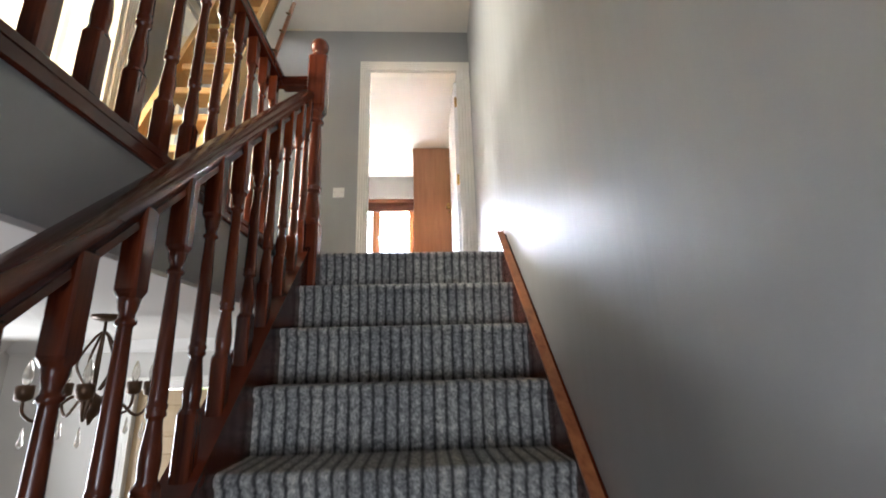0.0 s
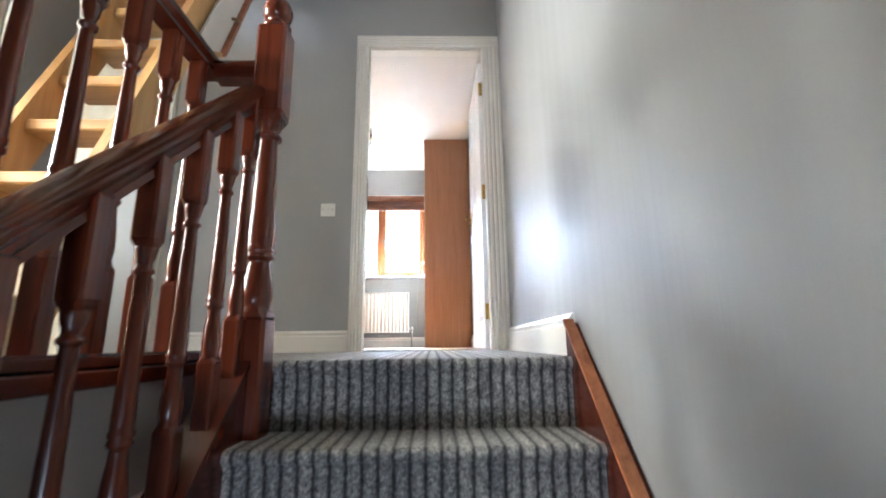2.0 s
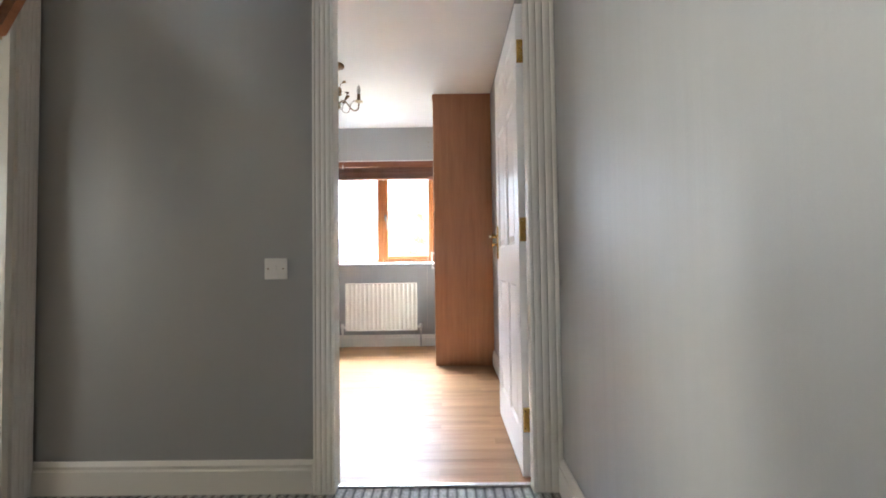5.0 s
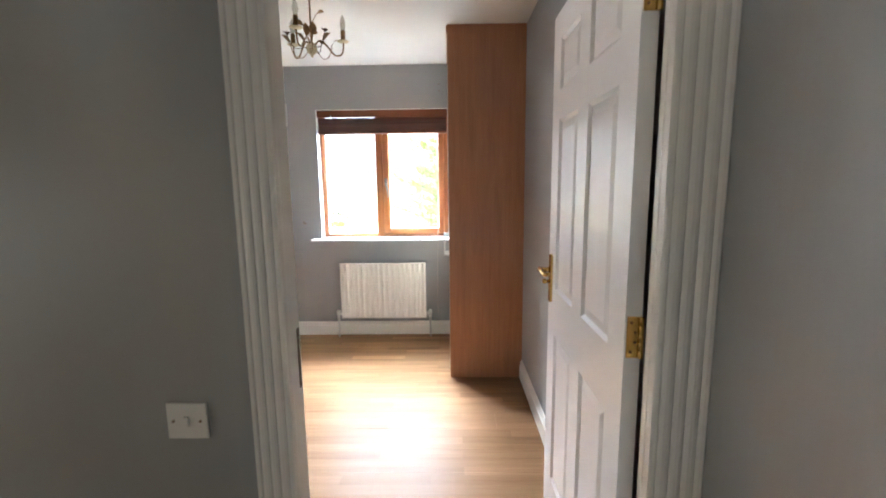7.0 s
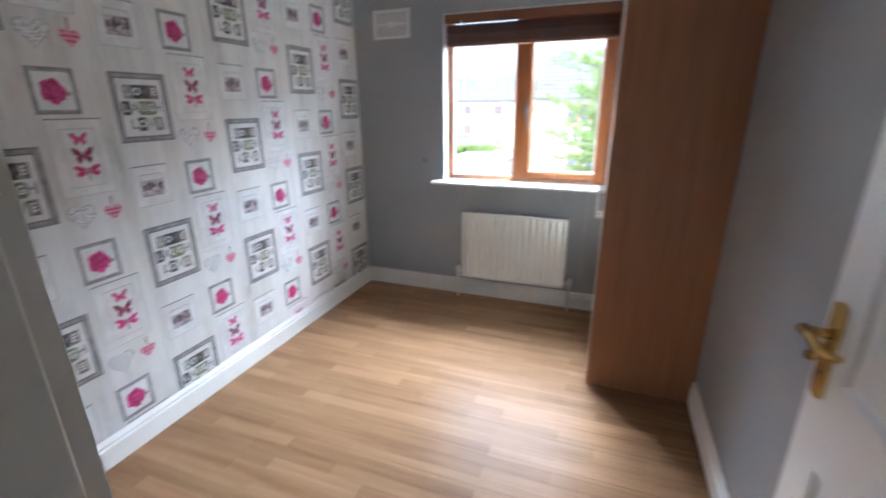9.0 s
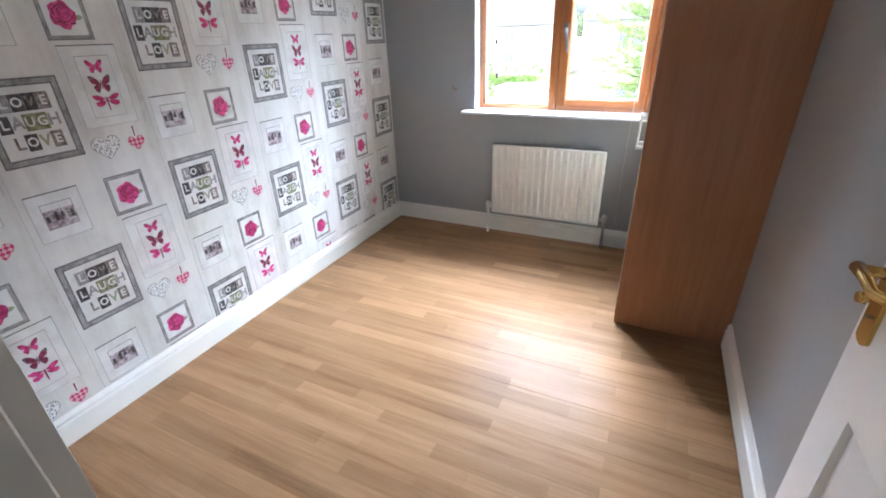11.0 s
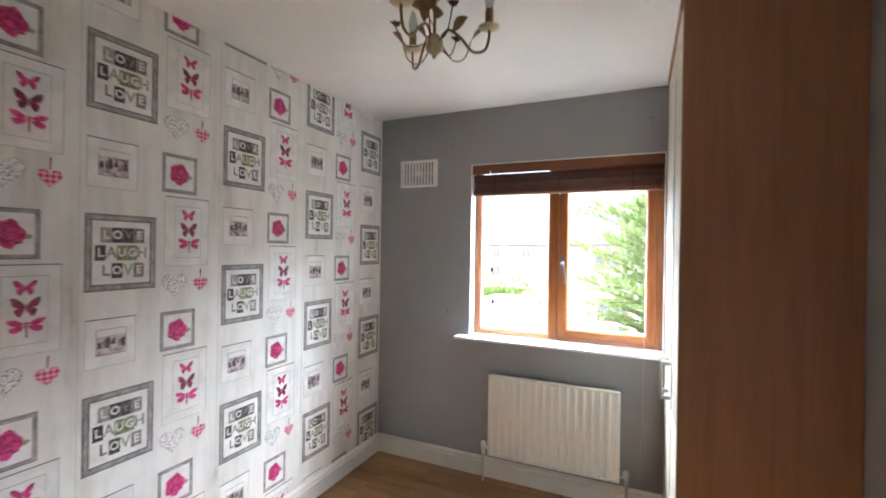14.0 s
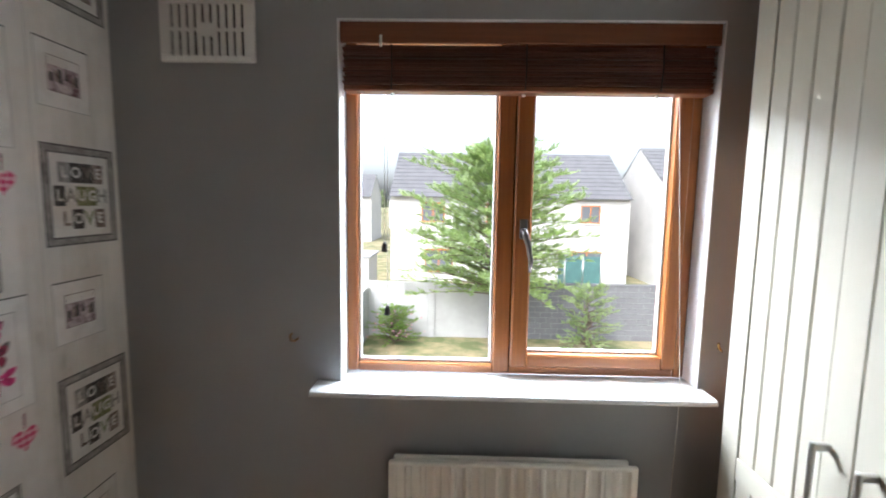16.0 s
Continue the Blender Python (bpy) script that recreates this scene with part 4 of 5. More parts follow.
# ---- radiator ----
RX0, RX1, RY, RZ0, RZ1 = -1.05, -0.28, 6.478, 0.18, 0.69
radiator = thing("radiator", (-0.665, 6.52, RZ0), "cream enamelled ribbed panel radiator under the window", "radiator")
n = 16
poly = []
pitch = (RX1 - RX0 - 0.03) / n
for i in range(n):
    x = RX0 + 0.015 + i * pitch
    for f, d in ((0.0, 0.0), (0.12, 0.001), (0.26, 0.010), (0.4, 0.0115), (0.6, 0.0115), (0.74, 0.010), (0.88, 0.001)):
        poly.append((x + f * pitch, RY + d))
front = [(RX0, RY + 0.003)] + poly + [(RX1 - 0.015, RY), (RX1, RY + 0.003), (RX1, RY + 0.018), (RX0, RY + 0.018)]
body = part("front_panel", prism(bmesh.new(), front, 2, RZ0 + 0.012, RZ1 - 0.012), M["radiator"], radiator)
for za in (RZ0, RZ1 - 0.014):
    part("panel_edge", box(bmesh.new(), (RX0, RY - 0.001, za), (RX1, RY + 0.018, za + 0.014), 0.004), M["radiator"], radiator)
part("rear_panel", box(bmesh.new(), (RX0 + 0.01, RY + 0.05, RZ0 + 0.01), (RX1 - 0.01, RY + 0.066, RZ1 - 0.01), 0.004), M["radiator"], radiator)
bm = bmesh.new()
for i in range(40):
    x = RX0 + 0.02 + i * (RX1 - RX0 - 0.04) / 39
    box(bm, (x - 0.003, RY + 0.018, RZ0 + 0.02), (x + 0.003, RY + 0.05, RZ1 - 0.02))
part("fins", bm, M["radiator"], radiator)
for xa in (RX0 + 0.1, RX1 - 0.13):
    part("bracket", box(bmesh.new(), (xa, RY + 0.066, RZ0 + 0.05), (xa + 0.03, YW, RZ1 - 0.1), 0.002), M["radiator"], radiator)
for x, s in ((RX0, -1), (RX1, 1)):
    bm = bmesh.new()
    sweep(bm, [(x, RY + 0.03, 0.215), (x + s * 0.02, RY + 0.03, 0.215), (x + s * 0.036, RY + 0.03, 0.205), (x + s * 0.036, RY + 0.03, 0.125), (x + s * 0.036, RY + 0.03, -0.01)], [0.012, 0.012, 0.011, 0.0085, 0.0075], 10)
    lathe(bm, [(0.013, 0), (0.013, 0.03)], 6, (x + s * 0.036, RY + 0.03, 0.165))
    lathe(bm, [(0.016, 0.205), (0.018, 0.21), (0.018, 0.245), (0.012, 0.252)], 12, (x + s * 0.036, RY + 0.03, 0))
    part("valve", bm, M["nickel"] if s > 0 else M["plastic"], radiator, "radiator valve with pipe to the floor")

# ---- wardrobe ----
QX, QY0, QY1 = -0.066, 5.635, 6.44
wardrobe = thing("wardrobe", (0.19, 6.04, 0), "fitted ceiling-high wardrobe, beech side and ivory grooved doors", "wardrobe")
part("side_panel", box(bmesh.new(), (QX + 0.003, QY0, 0), (XR - 0.002, QY0 + 0.018, CEIL - 0.003), 0.001), M["beech"], wardrobe, "smooth beech-effect end panel")
part("far_side_panel", box(bmesh.new(), (QX + 0.022, QY1 - 0.018, 0), (XR - 0.002, QY1, CEIL - 0.003), 0.001), M["beech"], wardrobe)
part("back_panel", box(bmesh.new(), (XR - 0.012, QY0 + 0.018, 0.02), (XR - 0.003, QY1 - 0.018, CEIL - 0.01)), M["beech"], wardrobe)
for za in (1.9, 0.07):
    part("shelf", box(bmesh.new(), (QX + 0.03, QY0 + 0.018, za), (XR - 0.012, QY1 - 0.018, za + 0.018)), M["beech"], wardrobe)
part("plinth", box(bmesh.new(), (QX + 0.03, QY0 + 0.018, 0), (QX + 0.048, QY1 - 0.018, 0.068)), M["beech"], wardrobe)
part("frieze", box(bmesh.new(), (QX - 0.006, QY0 + 0.019, 2.352), (QX + 0.02, QY1 + 0.01, CEIL - 0.003), 0.003), M["beech"], wardrobe, "brown frieze under the ceiling")


def wardrobe_door(y0, y1, handle_y):
    z0, z1 = 0.075, 2.348
    X0, X1 = QX, QX + 0.02
    e = 0.07
    d = part("door", boxes(((X0 + 0.007, y0, z0), (X1, y1, z1))), M["wardrobe_door"], wardrobe, "ivory tongue-and-groove door")
    for a, b in (((y0, z0), (y0 + e, z1)), ((y1 - e, z0), (y1, z1)), ((y0 + e, z0), (y1 - e, z0 + 0.08)), ((y0 + e, 0.735), (y1 - e, 0.80)), ((y0 + e, z1 - 0.08), (y1 - e, z1))):
        part("stile" if b[1] - a[1] > 1 else "rail", box(bmesh.new(), (X0, a[0], a[1]), (X0 + 0.0068, b[0], b[1]), 0.0015), M["wardrobe_door"], d)
    cnt = 4
    for za, zb in ((z0 + 0.08, 0.735), (0.80, z1 - 0.08)):
        w = (y1 - y0 - 2 * e) / cnt
        for i in range(cnt):
            a = y0 + e + i * w
            bm = prism(bmesh.new(), [(X0 + 0.0075, a), (X0 + 0.0058, a + 0.001), (X0 + 0.0028, a + 0.005), (X0 + 0.0028, a + w - 0.005), (X0 + 0.0058, a + w - 0.001), (X0 + 0.0075, a + w)], 2, za, zb)
            part("groove_board", bm, M["wardrobe_door"], d)
    bm = bmesh.new()
    for z in (0.845, 0.993):
        box(bm, (X0 - 0.034, handle_y - 0.006, z - 0.009), (X0, handle_y + 0.006, z + 0.009), 0.003)
    box(bm, (X0 - 0.040, handle_y - 0.0065, 0.834), (X0 - 0.030, handle_y + 0.0065, 1.004), 0.004, 2)
    part("handle", bm, M["nickel"], d, "brushed nickel bow handle")


QM = (QY0 + 0.003 + QY1) / 2
wardrobe_door(QY0 + 0.003, QM - 0.002, QM - 0.05)
wardrobe_door(QM + 0.002, QY1, QM + 0.055)


# ---- wall vent ----
vent = thing("wall_vent", (-1.613, YW, 1.9), "white plastic slotted air vent high on the grey wall", "vent")
VX0, VX1, VZ0, VZ1 = -1.757, -1.468, 1.902, 2.09
# the wall is not cut: this board's near-black colour is the slots' shade
part("back", box(bmesh.new(), (VX0 + 0.01, YW - 0.004, VZ0 + 0.01), (VX1 - 0.01, YW, VZ1 - 0.01)), M["dark"], vent, "dark board with the shade of the slots in its colour")
part("frame", boxes(((VX0, YW - 0.014, VZ0), (VX1, YW, VZ0 + 0.019)), ((VX0, YW - 0.014, VZ1 - 0.019), (VX1, YW, VZ1)), ((VX0, YW - 0.014, VZ0 + 0.019), (VX0 + 0.0335, YW, VZ1 - 0.019)), ((VX1 - 0.0335, YW - 0.014, VZ0 + 0.019), (VX1, YW, VZ1 - 0.019)), bevel=0.003), M["plastic"], vent)
VP = (VX1 - VX0 - 0.067 - 0.0078) / 9
vslat = finish("vent_slat", box(bmesh.new(), (-(VP - 0.0078) / 2, -0.004, -0.075), ((VP - 0.0078) / 2, 0.004, 0.075), 0.0015), M["plastic"])
for i in range(9):
    piece("slat", vslat, vent, (VX0 + 0.0335 + 0.0039 + (i + 0.5) * VP, YW - 0.009, (VZ0 + VZ1) / 2))
part("slide_bar", boxes(((VX0 + 0.03, YW - 0.0132, 1.991), (VX1 - 0.03, YW - 0.006, 2.001)), ((-1.638, YW - 0.0138, 1.977), (-1.588, YW - 0.006, 2.015)), bevel=0.001), M["plastic"], vent)

# ---- hooks and screws ----
for x, z in ((-1.359, 1.045), (-0.012, 1.043)):
    hk = thing("curtain_hook", (x, YW, z), "small %s curtain tie hook screwed into the wall" % ("dark tarnished" if x < -1 else "brass"), "hook", "curtain hooks")
    bm = sweep(bmesh.new(), [(x, YW, z), (x, YW - 0.012, z), (x - 0.004, YW - 0.026, z - 0.002), (x - 0.012, YW - 0.032, z + 0.004), (x - 0.016, YW - 0.028, z + 0.016), (x - 0.012, YW - 0.02, z + 0.022)], 0.004, 8)
    lathe(bm, [(0.004, 0.0), (0.004, 0.002)], 8, (x, YW - 0.004, z - 0.004))
    part("hook", bm, M["antique"] if x < -1 else M["brass"], hk)
for x, z in ((-0.142, 2.232), (-0.141, 2.18), (-1.368, 2.226), (-1.364, 2.178)):
    bm = lathe(bmesh.new(), [(0.0045, 0.0), (0.004, 0.0025), (0.002, 0.003)], 10)
    bmesh.ops.rotate(bm, verts=bm.verts, cent=(0, 0, 0), matrix=Matrix.Rotation(radians(90), 3, "X"))
    bmesh.ops.translate(bm, verts=bm.verts, vec=(x, YW, z))
    solid("wall_screw", bm, M["antique"], "old rusty screw remaining in the grey wall", "screw", "old curtain pole screws", kind="thing")
bm = lathe(bmesh.new(), [(0.005, 0.0), (0.0045, 0.006), (0.002, 0.007)], 10)
bmesh.ops.rotate(bm, verts=bm.verts, cent=(0, 0, 0), matrix=Matrix.Rotation(radians(-90), 3, "Y"))
bmesh.ops.translate(bm, verts=bm.verts, vec=(XR, 4.819, 1.925))
solid("wall_screw", bm, M["nickel"], "small metal screw in the side wall", "screw", kind="thing")


# ---- chandeliers ----
def leaf_blade(bm, base, tip, width, sag=0.006):
    base, tip = Vector(base), Vector(tip)
    d = tip - base
    side = d.cross(Vector((0.3, 0.5, 0.8))).normalized()
    up = side.cross(d).normalized()
    rows = []
    for f, w in ((0, 0.05), (0.2, 0.7), (0.45, 1.0), (0.7, 0.75), (0.9, 0.3), (1.0, 0.02)):
        c = base + d * f + up * (sag * math.sin(f * math.pi))
        rows.append([bm.verts.new(c - side * w * width / 2 + up * 0.004 * w), bm.verts.new(c), bm.verts.new(c + side * w * width / 2 + up * 0.004 * w)])
    for a, b in zip(rows, rows[1:]):
        for k in (0, 1):
            f = bm.faces.new((a[k], a[k + 1], b[k + 1], b[k]))
            f.smooth = True


def arc(pts, steps=6):
    """A smooth line through a few points."""
    pts = [Vector(p) for p in pts]
    out = []
    for i in range(len(pts) - 1):
        p0, p1, p2, p3 = pts[max(i - 1, 0)], pts[i], pts[i + 1], pts[min(i + 2, len(pts) - 1)]
        for s in range(steps):
            t = s / steps
            out.append(0.5 * (2 * p1 + (p2 - p0) * t + (2 * p0 - 5 * p1 + 4 * p2 - p3) * t * t + (3 * p1 - p0 - 3 * p2 + p3) * t ** 3))
    return out + [pts[-1]]


CX, CY = -0.768, 5.045
lamp = thing("chandelier", (CX, CY, CEIL), "unlit bronze three-arm chandelier with metal leaves and candle bulbs", "ceiling lamp")
part("ceiling_rose", lathe(bmesh.new(), [(0.058, 0), (0.06, -0.006), (0.058, -0.02), (0.05, -0.024), (0.012, -0.027), (0.01, -0.035)], 24, (CX, CY, CEIL)), M["antique"], lamp)
part("stem", sweep(bmesh.new(), [(CX, CY, CEIL - 0.02), (CX, CY, 2.06)], 0.005, 10), M["antique"], lamp)
part("hub", lathe(bmesh.new(), [(0.006, 0.036), (0.02, 0.03), (0.029, 0.012), (0.031, -0.002), (0.026, -0.02), (0.012, -0.032), (0.006, -0.036), (0.008, -0.042), (0.003, -0.047)], 18, (CX, CY, 2.062)), M["bronze_pale"], lamp)
for i, a in enumerate((22, 142, 262)):
    c, s = math.cos(radians(a)), math.sin(radians(a))

    def P(r, z, off=0.0):
        return (CX + r * c - off * s, CY + r * s + off * c, z)
    arm = part("arm", sweep(bmesh.new(), arc([P(0.015, 2.075), P(0.045, 2.11), P(0.085, 2.085), P(0.125, 2.04), P(0.165, 2.045), P(0.178, 2.085), P(0.178, 2.11)]), 0.0045, 8), M["antique"], lamp)
    part("drip_pan", lathe(bmesh.new(), [(0.004, -0.004), (0.02, -0.002), (0.034, 0.005), (0.036, 0.007), (0.02, 0.002), (0.006, 0.002)], 20, P(0.178, 2.112)), M["bronze_pale"], arm)
    part("candle_sleeve", lathe(bmesh.new(), [(0.0125, 0), (0.0135, 0.002), (0.0135, 0.06), (0.011, 0.062)], 14, P(0.178, 2.115)), M["antique"], arm)
    b = part("bulb", lathe(bmesh.new(), [(0.009, 0), (0.0125, 0.012), (0.0165, 0.03), (0.0155, 0.045), (0.009, 0.068), (0.003, 0.082), (0.0008, 0.086)], 14, P(0.178, 2.177)), M["bulb"], arm, "clear candle bulb")
    part("vine", sweep(bmesh.new(), arc([P(0.02, 2.07), P(0.06, 2.02, 0.02), P(0.1, 2.04, 0.05), P(0.12, 2.1, 0.06)]), 0.0022, 6), M["antique"], arm)
    for la, lb in ((P(0.12, 2.1, 0.06), P(0.16, 2.15, 0.085)), (P(0.06, 2.11), P(0.11, 2.165, 0.02))):
        bm = bmesh.new()
        leaf_blade(bm, la, lb, 0.044)
        part("leaf", bm, M["antique"], arm, "bronze metal leaf")
part("cable_cover", lathe(bmesh.new(), [(0.034, 0.0), (0.035, -0.03), (0.03, -0.045), (0.012, -0.05)], 16, (CX - 0.024, CY - 0.01, CEIL - 0.018)), M["antique"], lamp, "slipped bronze cable cover")
for a in (80, 200, 320):
    c, s = math.cos(radians(a)), math.sin(radians(a))
    bm = bmesh.new()
    for k in range(5):
        q = 2 * math.pi * k / 5
        leaf_blade(bm, (CX + 0.13 * c, CY + 0.13 * s, 2.125), (CX + 0.13 * c + 0.02 * math.cos(q), CY + 0.13 * s + 0.02 * math.sin(q), 2.138), 0.016, 0.003)
    sweep(bm, arc([(CX + 0.02 * c, CY + 0.02 * s, 2.07), (CX + 0.09 * c, CY + 0.09 * s, 2.06), (CX + 0.13 * c, CY + 0.13 * s, 2.125)]), 0.002, 6)
    part("metal_flower", bm, M["bronze_dark"], lamp, "small dark bronze flower")
for a, z in ((40, 2.26), (190, 2.19), (300, 2.13)):
    bm = bmesh.new()
    c, s = math.cos(radians(a)), math.sin(radians(a))
    sweep(bm, arc([(CX, CY, z - 0.07), (CX + 0.03 * c, CY + 0.03 * s, z - 0.02), (CX + 0.04 * c, CY + 0.04 * s, z)]), 0.002, 6)
    leaf_blade(bm, (CX + 0.04 * c, CY + 0.04 * s, z - 0.004), (CX + 0.085 * c, CY + 0.085 * s, z + 0.014), 0.042)
    part("stem_leaf", bm, M["antique"], lamp, "bronze leaf on a thin stalk")

lamp.scale = (0.92, 0.92, 0.92)

GX, GY, GZ = -1.28, 2.066, UNDER - 0.012
hl = thing("hall_chandelier", (GX, GY, GZ), "dark bronze hall chandelier with clear candle bulbs and glass drops", "ceiling lamp")
part("ceiling_rose", lathe(bmesh.new(), [(0.055, 0), (0.057, -0.008), (0.04, -0.02), (0.01, -0.028)], 20, (GX, GY, GZ)), M["bronze_dark"], hl)
part("stem", sweep(bmesh.new(), [(GX, GY, GZ - 0.02), (GX, GY, GZ - 0.33)], 0.006, 8), M["bronze_dark"], hl)
part("hub", lathe(bmesh.new(), [(0.008, 0.05), (0.03, 0.03), (0.04, 0.0), (0.03, -0.03), (0.012, -0.05), (0.004, -0.07)], 16, (GX, GY, GZ - 0.36)), M["bronze_dark"], hl)
for a in (10, 82, 154, 226, 298):
    c, s = math.cos(radians(a)), math.sin(radians(a))

    def P(r, z):
        return (GX + r * c, GY + r * s, GZ + z)
    arm = part("arm", sweep(bmesh.new(), arc([P(0.02, -0.36), P(0.06, -0.32), P(0.11, -0.36), P(0.16, -0.4), P(0.2, -0.37), P(0.205, -0.32)]), 0.006, 8), M["bronze_dark"], hl)
    part("candle_cup", lathe(bmesh.new(), [(0.006, -0.01), (0.028, 0.0), (0.03, 0.045), (0.026, 0.05), (0.014, 0.05)], 14, P(0.205, -0.32)), M["bronze_dark"], arm)
    part("bulb", lathe(bmesh.new(), [(0.01, 0), (0.017, 0.03), (0.014, 0.055), (0.004, 0.085), (0.001, 0.09)], 12, P(0.205, -0.27)), M["bulb"], arm, "clear candle bulb")
    part("glass_drop", lathe(bmesh.new(), [(0.001, 0.0), (0.006, -0.02), (0.004, -0.03), (0.011, -0.055), (0.002, -0.07)], 8, P(0.19, -0.42)), M["bulb"], arm, "clear glass drop")
    part("scroll", sweep(bmesh.new(), arc([P(0.02, -0.3), P(0.07, -0.2), P(0.03, -0.1), P(0.006, -0.07)]), 0.005, 6), M["bronze_dark"], arm)


# ---- wallpaper print ----
def rect(bm, u0, v0, u1, v1, n, mi):
    f = bm.faces.new([bm.verts.new((n, u, v)) for u, v in ((u0, v0), (u1, v0), (u1, v1), (u0, v1))])
    f.material_index = mi


def shape(bm, pts, n, mi):
    f = bm.faces.new([bm.verts.new((n, u, v)) for u, v in pts])
    f.material_index = mi


LAYER = 0.0006


def put_text(bm, text, u, v, size, n, mi):
    cu = bpy.data.curves.new("letter", "FONT")
    cu.body, cu.size, cu.align_x, cu.align_y, cu.resolution_u = text, size, "CENTER", "CENTER", 2
    cu.offset = size * 0.028
    ob = bpy.data.objects.new("letter", cu)
    scene.collection.objects.link(ob)
    dg = bpy.context.evaluated_depsgraph_get()
    me = bpy.data.meshes.new_from_object(ob.evaluated_get(dg))
    for m in (Matrix(((0, 0, 1, n), (1, 0, 0, u), (0, 1, 0, v), (0, 0, 0, 1))),):
        me.transform(m)
    count = len(bm.faces)
    bm.from_mesh(me)
    bm.faces.ensure_lookup_table()
    for f in bm.faces[count:]:
        f.material_index = mi
    bpy.data.objects.remove(ob)
    bpy.data.curves.remove(cu)
    bpy.data.meshes.remove(me)


def print_words():
    mats = ["print_grey", "print_dark", "print_white", "print_line", "print_black", "print_olive", "print_taupe", "print_letter", "print_letter_grey", "print_green"]
    ix = {k: i for i, k in enumerate(mats)}
    bm = bmesh.new()
    w, h, e = 0.25, 0.27, 0.024
    rect(bm, 0, -h, w, 0, 1 * LAYER, ix["print_grey"])
    for a, b, c, d in ((0, -h, w, -h + 0.005), (0, -0.005, w, 0), (0, -h, 0.005, 0), (w - 0.005, -h, w, 0), (e - 0.005, -h + e - 0.005, w - e + 0.005, -h + e), (e - 0.005, -e, w - e + 0.005, -e + 0.005), (e - 0.005, -h + e, e, -e), (w - e, -h + e, w - e + 0.005, -e)):
        rect(bm, a, b, c, d, 2 * LAYER, ix["print_dark"])
    rect(bm, e, -h + e, w - e, -e, 2 * LAYER, ix["print_white"])
    rows = [(-0.073, 0.068, 0.039, "LOVE", ("print_letter_grey", "print_black", "print_black", "print_taupe"), ("print_letter", "print_white", "print_taupe", "print_letter")),
            (-0.136, 0.05, 0.0365, "LAUGH", ("print_black", None, "print_olive", "print_olive", None), ("print_letter", "print_letter_grey", "print_letter", "print_white", "print_letter_grey")),
            (-0.199, 0.068, 0.039, "LOVE", (None, "print_black", None, "print_taupe"), ("print_taupe", "print_white", "print_green", "print_white"))]
    for v, u0, du, word, tiles, inks in rows:
        for i, ch in enumerate(word):
            u = u0 + i * du
            if tiles[i]:
                rect(bm, u - du / 2 + 0.0004, v - 0.027, u + du / 2 - 0.0004, v + 0.027, 3 * LAYER, ix[tiles[i]])
            put_text(bm, ch, u, v, 0.042 if tiles[i] else 0.054, 4 * LAYER, ix[inks[i]])
    me = bpy.data.meshes.new("printed_words_frame")
    bm.to_mesh(me)
    bm.free()
    for k in mats:
        me.materials.append(M[k])
    return me


def blob(cu, cv, ru, rv, n=18, wob=0.12, seed=0):
    rnd = random.Random(seed)
    return [(cu + ru * (1 + rnd.uniform(-wob, wob)) * math.cos(2 * math.pi * k / n), cv + rv * (1 + rnd.uniform(-wob, wob)) * math.sin(2 * math.pi * k / n)) for k in range(n)]


def mesh_of(name, bm, mats):
    me = bpy.data.meshes.new(name)
    bm.to_mesh(me)
    bm.free()
    for k in mats:
        me.materials.append(M[k])
    return me


def print_rose():
    mats = ["print_grey", "print_white", "print_pink", "print_wine", "print_green", "print_dark"]
    bm = bmesh.new()
    w, h, e = 0.158, 0.16, 0.015
    rect(bm, 0, -h, w, 0, LAYER, 0)
    for a, b, c, d in ((0, -h, w, -h + 0.003), (0, -0.003, w, 0), (0, -h, 0.003, 0), (w - 0.003, -h, w, 0)):
        rect(bm, a, b, c, d, 2 * LAYER, 5)
    rect(bm, e, -h + e, w - e, -e, 2 * LAYER, 1)
    shape(bm, [(0.1, -0.084), (0.13, -0.08), (0.14, -0.088), (0.128, -0.097), (0.1, -0.096)], 2.5 * LAYER, 4)
    # outer petals with pointed tips, then turned inner ones
    petals = []
    for k in range(16):
        a = 2 * math.pi * k / 16 + 0.2
        rad = 0.047 if k % 3 == 0 else 0.039 if k % 3 == 1 else 0.043
        petals.append((0.074 + rad * math.cos(a), -0.081 + rad * 1.04 * math.sin(a)))
    shape(bm, petals, 3 * LAYER, 2)
    for k, (cu, cv, rad, turn) in enumerate(((0.076, -0.076, 0.03, 0.4), (0.079, -0.072, 0.02, 1.7), (0.077, -0.07, 0.011, 3.0))):
        for half in (0, 1):
            a0 = turn + half * math.pi
            arc_out = [(cu + rad * math.cos(a0 + q * 0.45), cv + rad * math.sin(a0 + q * 0.45)) for q in range(6)]
            arc_in = [(cu + rad * 0.84 * math.cos(a0 + 0.1 + q * 0.42) + 0.0015, cv + rad * 0.84 * math.sin(a0 + 0.1 + q * 0.42)) for q in range(5, -1, -1)]
            shape(bm, arc_out + arc_in, (3.6 + 0.3 * k) * LAYER, 3)
    for cu, cv, ru, rv in ((0.052, -0.104, 0.012, 0.003), (0.1, -0.108, 0.011, 0.003), (0.046, -0.07, 0.003, 0.012)):
        shape(bm, blob(cu, cv, ru, rv, 12, 0.1, 5), 4.6 * LAYER, 3)
    return mesh_of("printed_rose_frame", bm, mats)


